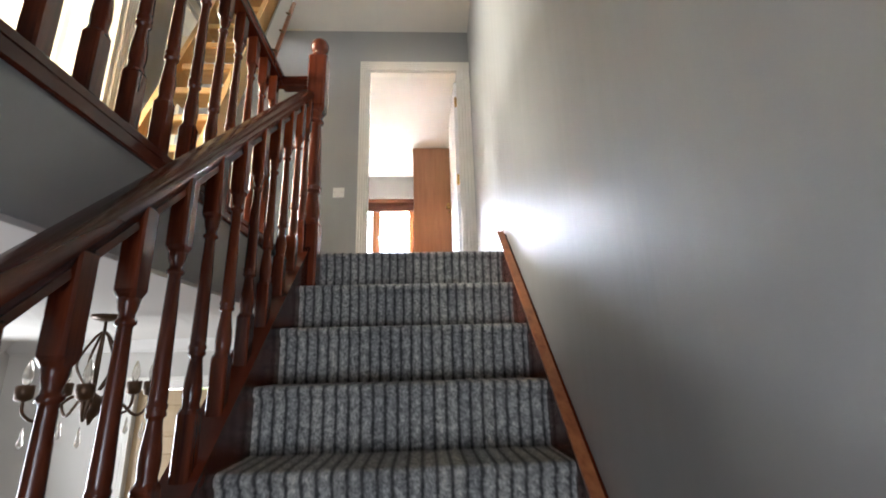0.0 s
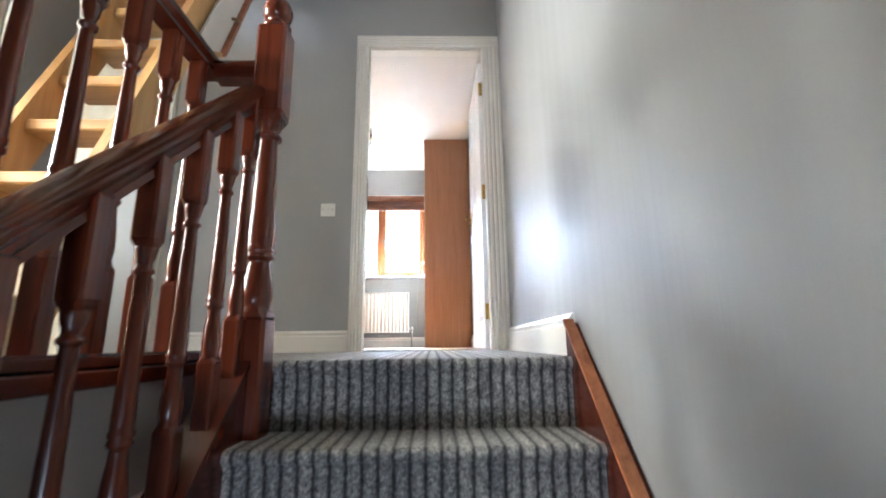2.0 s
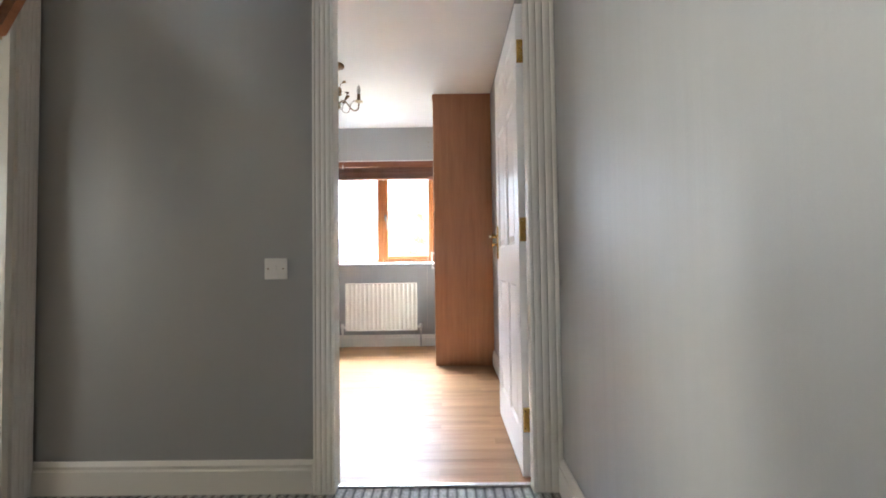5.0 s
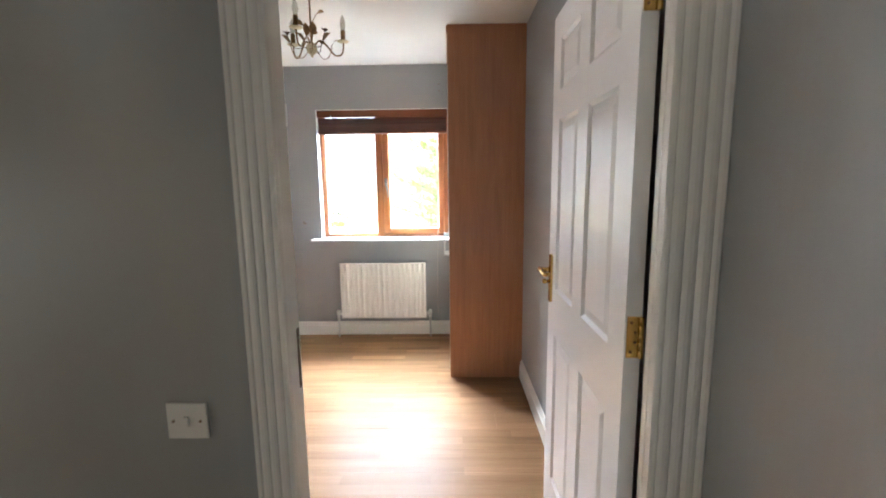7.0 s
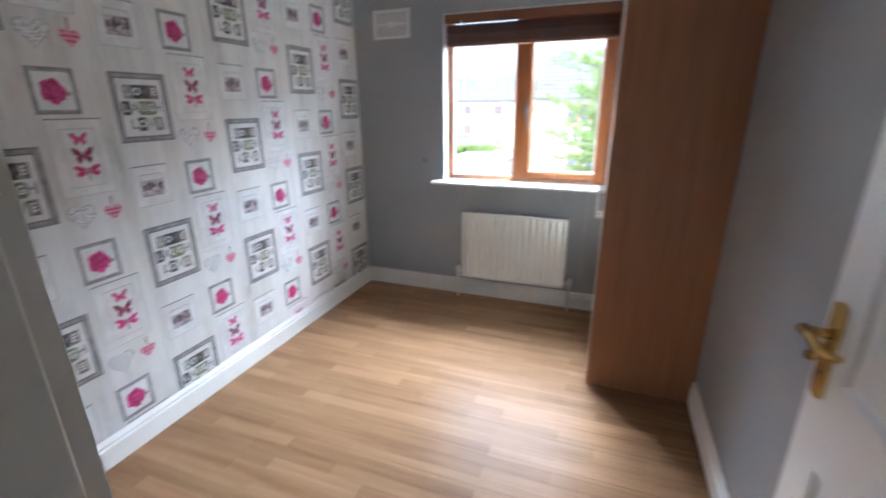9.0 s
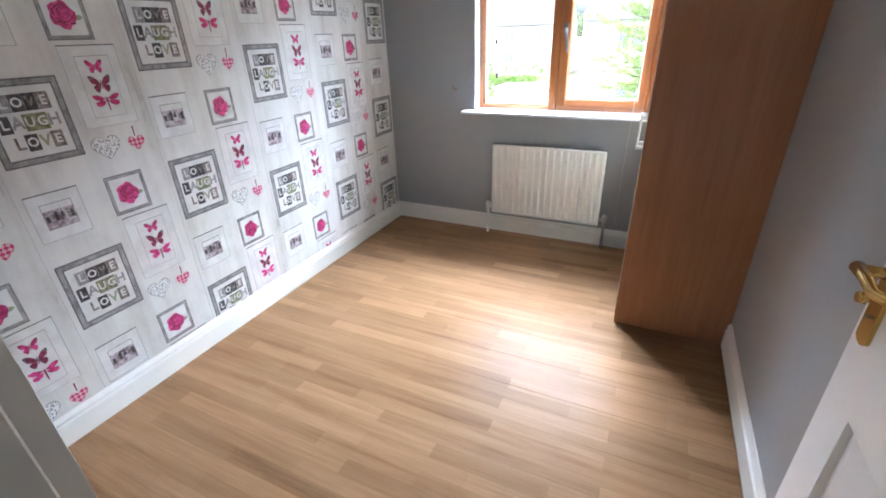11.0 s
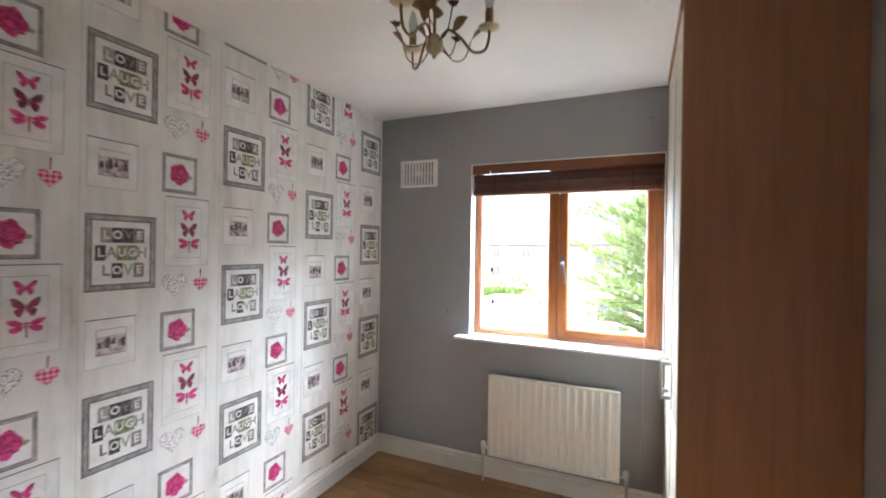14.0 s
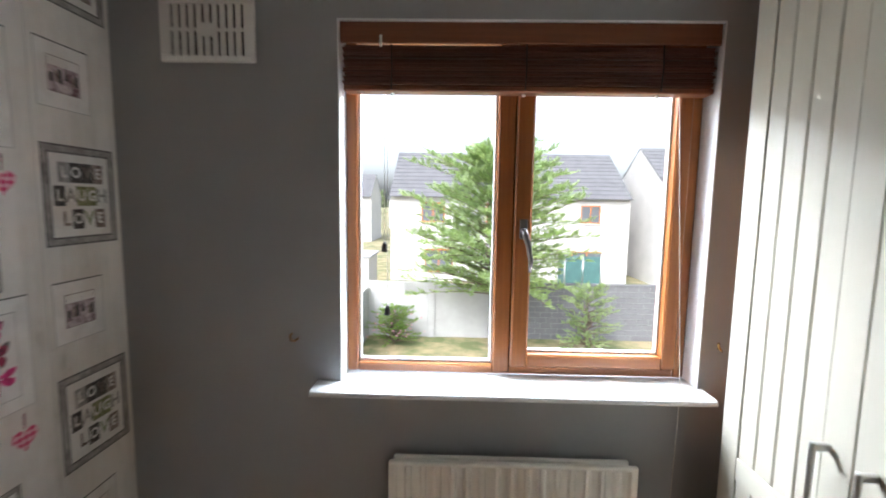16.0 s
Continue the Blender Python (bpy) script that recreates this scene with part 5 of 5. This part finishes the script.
def butterfly(bm, cu, cv, s, tall, wing, body, n):
    def pts(d, outline):
        return [(cu + d * s * a, cv + s * tall * b) for a, b in outline][::d]
    for d in (-1, 1):
        shape(bm, pts(d, ((0.04, 0.02), (0.2, 0.26), (0.55, 0.52), (0.92, 0.6), (1.0, 0.5), (0.94, 0.3), (0.78, 0.06), (0.4, -0.06))), n, wing)
        shape(bm, pts(d, ((0.04, 0.0), (0.4, -0.04), (0.68, -0.08), (0.74, -0.25), (0.62, -0.46), (0.44, -0.58), (0.3, -0.5), (0.14, -0.3))), n + LAYER * 0.3, wing)
        shape(bm, pts(d, ((0.5, 0.5), (0.92, 0.6), (1.0, 0.5), (0.94, 0.3), (0.86, 0.2), (0.82, 0.4))), n + LAYER * 0.6, body)
        shape(bm, pts(d, ((0.62, -0.46), (0.44, -0.58), (0.3, -0.5), (0.46, -0.44))), n + LAYER * 0.6, body)
    shape(bm, [(cu - s * 0.06, cv - s * tall * 0.32), (cu + s * 0.06, cv - s * tall * 0.32), (cu + s * 0.05, cv + s * tall * 0.24), (cu - s * 0.05, cv + s * tall * 0.24)], n + LAYER, body)


def print_butterflies():
    mats = ["print_line", "print_white", "print_dark", "print_pink", "print_wine", "print_pink_pale"]
    bm = bmesh.new()
    w, h = 0.21, 0.30
    rect(bm, 0, -h, w, 0, LAYER, 0)
    rect(bm, 0.002, -h + 0.002, w - 0.003, -0.003, 2 * LAYER, 1)
    rect(bm, 0, -0.004, w, 0, 2.5 * LAYER, 2)
    rect(bm, 0.045, -h + 0.035, w - 0.038, -0.038, 2.5 * LAYER, 0)
    rect(bm, 0.047, -h + 0.037, w - 0.04, -0.041, 3 * LAYER, 1)
    butterfly(bm, 0.108, -0.078, 0.032, 1.3, 3, 4, 4 * LAYER)
    butterfly(bm, 0.11, -0.142, 0.041, 1.35, 4, 2, 4 * LAYER)
    for d in (-1, 1):
        shape(bm, [(0.112 + d * a, -0.2 + b) for a, b in ((0.003, 0.004), (0.03, 0.019), (0.05, 0.02), (0.052, 0.012), (0.04, 0.001), (0.02, -0.005))][::d], 4 * LAYER, 3)
        shape(bm, [(0.112 + d * a, -0.207 + b) for a, b in ((0.003, 0.004), (0.03, 0.004), (0.046, -0.002), (0.044, -0.014), (0.03, -0.019), (0.012, -0.01))][::d], 4.3 * LAYER, 3)
    shape(bm, [(0.1095, -0.242), (0.1145, -0.242), (0.1155, -0.191), (0.1085, -0.191)], 5 * LAYER, 4)
    return mesh_of("printed_butterfly_frame", bm, mats)


def print_city():
    mats = ["print_line", "print_white", "print_dark", "print_photo", "print_taupe", "print_black"]
    bm = bmesh.new()
    w, h = 0.185, 0.165
    rect(bm, 0, -h, w, 0, LAYER, 0)
    rect(bm, 0.002, -h + 0.002, w - 0.003, -0.003, 2 * LAYER, 1)
    rect(bm, 0, -0.004, w, 0, 2.5 * LAYER, 2)
    rect(bm, 0.038, -0.125, 0.148, -0.036, 3 * LAYER, 4)
    rect(bm, 0.04, -0.123, 0.146, -0.06, 3.5 * LAYER, 3)
    rect(bm, 0.04, -0.06, 0.146, -0.038, 3.5 * LAYER, 1)
    shape(bm, [(0.093, -0.09), (0.109, -0.09), (0.102, -0.065), (0.1012, -0.042), (0.1004, -0.065)], 4.4 * LAYER, 5)
    for i, u in enumerate((0.044, 0.062, 0.074, 0.118, 0.13)):
        rect(bm, u, -0.1, u + 0.012, -0.1 + 0.022 + 0.006 * (i % 3), 4 * LAYER, 4 if i % 2 else 5)
    rect(bm, 0.04, -0.123, 0.146, -0.112, 4.2 * LAYER, 3)
    return mesh_of("printed_city_photo", bm, mats)


def heart_pts(cu, cv, s, n=26):
    out = []
    for k in range(n):
        t = 2 * math.pi * k / n
        out.append((cu + s * 16 * math.sin(t) ** 3 / 17, cv + s * (13 * math.cos(t) - 5 * math.cos(2 * t) - 2 * math.cos(3 * t) - math.cos(4 * t)) / 17))
    return out


def print_heart():
    bm = bmesh.new()
    shape(bm, heart_pts(0, 0, 0.056)[::-1], LAYER, 1)
    shape(bm, heart_pts(0, 0, 0.053)[::-1], 2 * LAYER, 0)
    return mesh_of("printed_wicker_heart", bm, ["wicker", "print_letter_grey"])


def print_check_heart():
    bm = bmesh.new()
    shape(bm, heart_pts(0, 0, 0.036)[::-1], LAYER, 0)
    shape(bm, [(-0.002, 0.024), (0.002, 0.024), (0.004, 0.062), (0.0, 0.066), (-0.002, 0.06)], LAYER, 1)
    return mesh_of("printed_check_heart", bm, ["gingham", "print_wine"])


def fitted(me, su, sv):
    me.transform(Matrix.Diagonal((1, su, sv, 1)))
    return me


motifs = [(fitted(print_words(), 0.96, 1.015), 0.0, 0.0, 0.24, 0.275), (fitted(print_city(), 0.9, 1.05), 0.004, 0.266, 0.167, 0.175), (fitted(print_rose(), 0.93, 0.98), 0.262, 0.262, 0.147, 0.157), (fitted(print_butterflies(), 0.92, 0.94), 0.274, 0.09, 0.193, 0.282), (print_heart(), 0.318, -0.264, 0.05, 0.06), (print_check_heart(), 0.432, -0.27, 0.04, 0.07)]
PERIOD = 0.637


def cropped(me, dv_lo, dv_hi, du_lo, du_hi):
    """A copy of a print cut off at the paper's edges (local heights and widths)."""
    bm = bmesh.new()
    bm.from_mesh(me)
    for co, no in (((0, 0, dv_lo), (0, 0, -1)), ((0, 0, dv_hi), (0, 0, 1)), ((0, du_lo, 0), (0, -1, 0)), ((0, du_hi, 0), (0, 1, 0))):
        bmesh.ops.bisect_plane(bm, geom=bm.verts[:] + bm.edges[:] + bm.faces[:], plane_co=co, plane_no=no, clear_outer=True)
    out = me.copy()
    bm.to_mesh(out)
    ok = len(bm.faces) > 0
    bm.free()
    return out if ok else None


Z_LO, Z_HI, Y_LO, Y_HI = 0.127, CEIL - 0.004, YI + 0.002, YW - 0.004
for y0, z0 in ((3.648, 1.705), (4.184, 1.318), (4.713, 1.58), (5.25, 1.385), (5.788, 1.795), (6.318, 1.63)):
    for k in range(-4, 4):
        for me, du, dv, w, h in motifs:
            y, z = y0 + du, z0 + dv + k * PERIOD
            lo, hi = z - h - 0.01, z + 0.07
            if hi < Z_LO or z - h > Z_HI or y + w < Y_LO or y - 0.06 > Y_HI:
                continue
            use = me
            if lo < Z_LO or hi > Z_HI or y - 0.06 < Y_LO or y + w > Y_HI:
                use = cropped(me, Z_LO - z, Z_HI - z, Y_LO - y, Y_HI - y)
            if use:
                piece("printed_motif", use, wall_paper, (XP, y, z))
bm = bmesh.new()
for y in (4.165, 4.697, 5.234, 5.772, 6.304):
    box(bm, (XP - 0.001, y - 0.0006, 0.125), (XP + 0.0005, y + 0.0006, CEIL))
part("paper_seam", bm, M["print_line"], wall_paper)

# ---- laminate boards ----
floor_b = solid("floor_bedroom", boxes(((XP + 0.001, YI, -0.012), (XR - 0.001, YW - 0.001, -0.0112)), ((DX0, YD + 0.042, -0.012), (DX1, YI, -0.0112))), M["laminate_base"], "warm oak laminate plank floor with faint joints", "floor")
random.seed(11)
BW = 0.193
cache = {}
y = YD + 0.042
row = 0
while y < YW - 0.01:
    y1 = min(y + BW, YW - 0.002)
    if row == 0:
        y1 = YI
    xa, xb = (DX0 + 0.001, DX1 - 0.001) if row == 0 else (XP + 0.002, XR - 0.002)
    x = xa - (0 if row == 0 else random.choice((0.3, 0.55, 0.8, 0.1)))
    while x < xb:
        x2 = x + 1.21
        a, b = max(x, xa), min(x2, xb)
        if b - a > 0.01:
            key = (round(b - a, 3), round(y1 - y, 3))
            if key not in cache:
                cache[key] = finish("laminate_board", box(bmesh.new(), (0, 0.0002, 0), (b - a - 0.0003, y1 - y - 0.0003, 0.0115), 0.0005), M["laminate"])
            piece("board", cache[key], floor_b, (a, y, -0.0114))
        x = x2
    y = y1
    row += 1


# ---- garden and beyond ----
GROUND = -3.78
solid("ground", boxes(((-250, YW + 0.6, GROUND - 0.2), (250, 400, GROUND)), ((-250, -60, GROUND - 0.2), (250, YW + 0.6, GROUND - 0.02))), M["grass"], "dry patchy back garden grass", "ground")



def gx(x):
    return -0.865 + (x + 0.865) * 1.2


def gy(y):
    return 5.212 + (y - 5.212) * 1.2


def gz(z):
    return 1.49 + (z - 1.49) * 1.2


WALL_Y, WALL_TOP = 22.0, -1.6
garden_wall = thing("garden_wall", (-2, WALL_Y, GROUND), "white rendered garden wall with capped post", "wall")
part("panel", box(bmesh.new(), (gx(-7.0), WALL_Y - 0.1, GROUND), (gx(-1.55), WALL_Y + 0.1, WALL_TOP), 0.02), M["garden_render"], garden_wall)
part("panel", box(bmesh.new(), (gx(-1.55), WALL_Y - 0.1, GROUND), (gx(0.95), WALL_Y + 0.1, WALL_TOP - 0.06), 0.02), M["garden_render"], garden_wall)
part("post", box(bmesh.new(), (gx(-1.62), WALL_Y - 0.18, GROUND), (gx(-1.38), WALL_Y + 0.18, WALL_TOP + 0.08), 0.02), M["garden_render"], garden_wall)
side_wall = thing("side_garden_wall", (gx(-3.4), 16, GROUND), "pale rendered boundary wall along the garden", "wall")
part("panel", box(bmesh.new(), (gx(-3.75), gy(10.5), GROUND), (gx(-3.55), WALL_Y - 0.1, gz(-1.25)), 0.02), M["garden_render"], side_wall)

block_wall = thing("block_wall", (5, WALL_Y, GROUND), "grey concrete block garden wall with pale joints", "wall")
BX = gx(0.95)
part("mortar", box(bmesh.new(), (BX, WALL_Y - 0.08, GROUND), (BX + 10.3, WALL_Y + 0.08, GROUND + 10 * 0.215)), M["mortar"], block_wall)
block_mesh = finish("block", box(bmesh.new(), (0.009, -0.008, 0.009), (0.431, 0.1, 0.206), 0.006), M["block"])
for row in range(10):
    for c in range(23):
        piece("block", block_mesh, block_wall, (BX + c * 0.44 + (0.22 if row % 2 else 0), WALL_Y - 0.09, GROUND + row * 0.215))
part("coping", box(bmesh.new(), (BX - 0.02, WALL_Y - 0.12, GROUND + 10 * 0.215), (BX + 10.3, WALL_Y + 0.12, GROUND + 10 * 0.215 + 0.07), 0.01), M["block"], block_wall)


def house(name, x0, x1, y, depth, eaves, ridge, windows, label):
    h = thing(name, ((x0 + x1) / 2, y, GROUND), label, "house")
    bm = boxes(((x0, y, GROUND), (x1, y + depth, eaves)))
    ym = y + depth / 2
    for xe in (x0 + 0.05, x1 - 0.05):
        prism(bm, [(y, eaves), (ym, ridge - 0.05), (y + depth, eaves)], 0, xe - 0.05, xe + 0.05)
    part("wall", bm, M["render_wall"], h)
    rows = 12
    for s in (0, 1):
        bm = bmesh.new()
        for i in range(rows):
            f0, f1 = i / rows, (i + 1) / rows
            ya, yb = y - 0.35 + (ym - y + 0.35) * f0, y - 0.35 + (ym - y + 0.35) * f1
            za, zb = eaves - 0.15 + (ridge - eaves + 0.15) * f0, eaves - 0.15 + (ridge - eaves + 0.15) * f1
            if s:
                ya, yb = 2 * ym - ya, 2 * ym - yb
            prism(bm, [(ya, za), (ya, za + 0.07), (yb, zb + 0.03), (yb, zb - 0.02)], 0, x0 - 0.03, x1 + 0.03)
        part("roof", bm, M["roof"], h)
    part("chimney", boxes(((x0 + 1.2, ym - 0.4, ridge - 0.8), (x0 + 2.1, ym + 0.4, ridge + 0.7)), ((x0 + 1.15, ym - 0.45, ridge + 0.7), (x0 + 2.15, ym + 0.45, ridge + 0.8)), bevel=0.02), M["render_wall"], h) if x1 - x0 > 30 else None
    for wx, wz, ww, wh in windows:
        w = part("window", boxes(((wx, y - 0.04, wz), (wx + 0.08, y + 0.05, wz + wh)), ((wx + ww - 0.08, y - 0.04, wz), (wx + ww, y + 0.05, wz + wh)), ((wx + 0.08, y - 0.04, wz), (wx + ww - 0.08, y + 0.05, wz + 0.08)), ((wx + 0.08, y - 0.04, wz + wh - 0.08), (wx + ww - 0.08, y + 0.05, wz + wh)), ((wx + ww / 2 - 0.04, y - 0.035, wz + 0.08), (wx + ww / 2 + 0.04, y + 0.05, wz + wh - 0.08))), M["oak_frame"], h, "brown framed window")
        part("pane", boxes(((wx + 0.08, y - 0.015, wz + 0.08), (wx + ww - 0.08, y - 0.006, wz + wh - 0.08))), M["pane"], w)
        part("sill", box(bmesh.new(), (wx - 0.06, y - 0.12, wz - 0.07), (wx + ww + 0.06, y - 0.005, wz), 0.01), M["render_wall"], w)
    return h


def scaled(windows):
    return [(gx(x), gz(z), w * 1.2, h * 1.2) for x, z, w, h in windows]


house("house", gx(-4.3), gx(8.9), gy(29.5), 9.0, gz(1.9), gz(4.6), scaled([(-2.6, 0.4, 1.3, 1.1), (1.0, 0.4, 1.3, 1.1), (6.2, 0.45, 1.1, 1.0), (-2.4, -2.4, 1.6, 1.3), (5.8, -2.6, 1.7, 1.5)]), "white rendered semi-detached house with grey tiled roof")
house("house", gx(10.3), gx(22.0), gy(28.0), 9.6, gz(2.1), gz(4.9), scaled([(11.6, 0.4, 0.6, 1.1), (15.0, 0.4, 1.2, 1.1), (11.8, -2.3, 1.4, 1.2)]), "white rendered neighbouring house with grey tiled roof")
for i, (x, y) in enumerate(((-16, 62), (-27, 66), (-38, 70), (-24, 95), (-42, 100), (-9, 92))):
    house("house", x - 4.5, x + 4.5, y, 8, 2.2, 5.2, [(x - 3, 0.3, 1.3, 1.2), (x + 1.2, 0.3, 1.3, 1.2), (x - 3, -2.2, 1.3, 1.3)], "distant rendered house with pitched roof")

SX0, SX1, SY0, SY1 = gx(-6.2), gx(-4.2), gy(15.6), gy(17.4)
shed = thing("garden_shed", ((SX0 + SX1) / 2, (SY0 + SY1) / 2, GROUND), "grey boarded garden shed with a felt roof", "shed")
part("wall", box(bmesh.new(), (SX0, SY0, GROUND), (SX1, SY1, gz(-1.15)), 0.02), M["shed"], shed)
SM = (SX0 + SX1) / 2
part("roof", prism(bmesh.new(), [(SX0 - 0.2, gz(-1.2)), (SM, gz(-0.7)), (SX1 + 0.2, gz(-1.2)), (SX1 + 0.2, gz(-1.12)), (SM, gz(-0.62)), (SX0 - 0.2, gz(-1.12))], 1, SY0 - 0.2, SY1 + 0.2), M["roof"], shed)
box_shed = thing("garden_store", (gx(-5.0), gy(24.0), GROUND), "white painted garden store beyond the wall", "shed")
part("wall", box(bmesh.new(), (gx(-6.6), gy(22.5), GROUND), (gx(-4.2), gy(24.4), gz(-0.75)), 0.02), M["render_wall"], box_shed)
part("roof", box(bmesh.new(), (gx(-6.7), gy(22.4), gz(-0.75)), (gx(-4.1), gy(24.5), gz(-0.68)), 0.01), M["shed"], box_shed)

TX0, TX1, TY = gx(4.5), gx(6.2), gy(25.8)
teal = thing("garden_trampoline_net", (TX0, TY, GROUND), "teal tarpaulin enclosure in the far garden", "tarpaulin")
part("sheet", boxes(((TX0, TY, GROUND), (TX1, TY + 0.06, gz(-0.95))), ((TX0, TY + 0.06, GROUND), (TX0 + 0.06, TY + 1.5, gz(-0.95)))), M["teal"], teal)
for x in (TX0, (TX0 + TX1) / 2, TX1):
    part("pole", sweep(bmesh.new(), [(x, TY - 0.03, GROUND), (x, TY - 0.03, gz(-0.85))], 0.03, 6), M["nickel"], teal)
fence = thing("fence", (gx(10.2), gy(24), GROUND), "red-brown timber fence between far gardens", "fence")
for i in range(19):
    part("slat", box(bmesh.new(), (gx(9.4) + i * 0.13, gy(24.0), GROUND), (gx(9.4) + i * 0.13 + 0.11, gy(24.0) + 0.03, gz(-0.6) - 0.02 * (i % 2)), 0.004), M["red_fence"], fence)


def spray(bm, base, d, length, rnd, flat=0.5):
    """A feathery spray: leaflets on both sides of a short shoot."""
    d = d.normalized()
    side = d.cross(Vector((rnd.uniform(-0.5, 0.5), rnd.uniform(-0.5, 0.5), 1))).normalized()
    up = side.cross(d)
    nseg = 5
    for k in range(nseg):
        f = (k + 0.4) / nseg
        c = base + d * (length * f) - Vector((0, 0, 0.12 * length * f * f))
        ll = length * (0.5 - 0.32 * f)
        for s in (-1, 1):
            tip = c + (side * s * 0.8 + d * 0.75 + up * rnd.uniform(-0.2, 0.25)).normalized() * ll
            wv = (d * 0.22 + up * rnd.uniform(-0.25, 0.25)) * ll
            m1 = c.lerp(tip, 0.5)
            v = [bm.verts.new(p) for p in (c, m1 + wv * 0.8, tip, m1 - wv * 0.8)]
            bm.faces.new(v)
    tip = base + d * length * 1.15 - Vector((0, 0, 0.14 * length))
    m1 = base.lerp(tip, 0.6)
    bm.faces.new([bm.verts.new(p) for p in (base, m1 + side * length * 0.09, tip, m1 - side * length * 0.09)])


def conifer(name, x, y, height, radius, seed, label, leaf, shoots=150, low=0.12, per=11, fine=1.0):
    rnd = random.Random(seed)
    t = thing(name, (x, y, GROUND), label, "tree")
    trunk = [(x, y, GROUND)]
    for k in range(1, 9):
        trunk.append((x + rnd.uniform(-0.06, 0.06) * k * 0.5, y + rnd.uniform(-0.06, 0.06) * k * 0.5, GROUND + height * 0.93 * k / 8))
    part("trunk", sweep(bmesh.new(), trunk, [height * 0.024 * (1 - 0.11 * k) for k in range(9)], 9), M["bark"], t)
    limbs, crown = bmesh.new(), bmesh.new()
    for i in range(shoots):
        f = low + (1 - low) * ((i + rnd.random()) / shoots) ** 1.15
        a = i * 2.4 + rnd.uniform(-0.5, 0.5)
        q0 = (f - low) / (1.0 - low)
        env = radius * math.sqrt(max(0.03, 1 - ((q0 - 0.4) / 0.64) ** 2)) * (1 + 0.14 * math.sin(3 * a + 9 * q0 + seed))
        ln_ = max(0.25, env * rnd.uniform(0.55, 1.1))
        base = Vector((x, y, GROUND + height * 0.94 * f))
        rise = rnd.uniform(0.05, 0.6) + 0.45 * max(0, q0)
        d = Vector((math.cos(a), math.sin(a), rise)).normalized()
        pts = [base + d * ln_ * q - Vector((0, 0, 0.16 * ln_ * q * q)) for q in (0, 0.35, 0.7, 1.0)]
        sweep(limbs, pts, [0.03 * (1.1 - f), 0.02 * (1.1 - f), 0.01, 0.004], 5)
        for j in range(per):
            q = 0.22 + 0.8 * (j + rnd.random()) / per
            p = base + d * ln_ * q - Vector((0, 0, 0.16 * ln_ * q * q))
            dd = (d + Vector((rnd.uniform(-0.9, 0.9), rnd.uniform(-0.9, 0.9), rnd.uniform(-0.3, 0.8)))).normalized()
            spray(crown, p, dd, rnd.uniform(0.2, 0.42) * (0.6 + 0.2 * radius) * fine, rnd)
    part("limb", limbs, M["bark"], t)
    part("crown", crown, leaf, t, "light green feathery foliage")
    return t


conifer("conifer_tree", 0.66, 20.7, 7.2, 3.5, 5, "tall light green garden conifer with feathery branches", M["leaf"], 240, 0.29, 27, 0.74)
conifer("conifer_bush", gx(3.1), gy(17.6), 2.5, 1.2, 9, "low green conifer bush before the block wall", M["leaf"], 80, 0.15, 14, 0.6)
for i, (x, y, h, r) in enumerate(((gx(-2.6), gy(18.3), 1.3, 1.05),)):
    conifer("flowering_shrub", x, y, h, r, 21 + i, "green shrub with pink blossom against the white wall", M["leaf_b"], 80, 0.1, 14, 0.6)
bm = bmesh.new()
rnd = random.Random(8)
for i in range(60):
    p = Vector((gx(-2.6) + rnd.gauss(0, 0.5), gy(18.2) + rnd.gauss(0, 0.3), GROUND + 0.4 + abs(rnd.gauss(0, 0.4))))
    bmesh.ops.create_icosphere(bm, subdivisions=1, radius=rnd.uniform(0.02, 0.04), matrix=Matrix.Translation(p))
solid("shrub_blossom", bm, M["petal"], "small pink blossoms scattered over the shrub", "blossom", kind="stuff")

for x0, x1, y0, y1, z1 in ((gx(-16.0), gx(-7.5), gy(33), gy(34.0), gz(-1.2)), (gx(-22), gx(-9), gy(44), gy(45.2), gz(-1.3))):
    rnd = random.Random(int(-x0))
    bm = bmesh.new()
    for i in range(1500):
        p = Vector((rnd.uniform(x0, x1), rnd.uniform(y0, y1), GROUND + (z1 - GROUND) * rnd.random() ** 0.6))
        spray(bm, p, Vector((rnd.uniform(-1, 1), rnd.uniform(-1, 1), rnd.uniform(0, 1))), rnd.uniform(0.25, 0.5), rnd)
    solid("hedge", bm, M["leaf_b"], "clipped green garden hedge", "hedge", kind="thing")
for i in range(7):
    conifer("conifer_tree", -34 + i * 6.5, 112 + (i % 3) * 6, 6.5 + (i * 37 % 3), 3.6, 40 + i, "distant green tree beyond the houses", M["leaf"], 70, 0.12, 8)
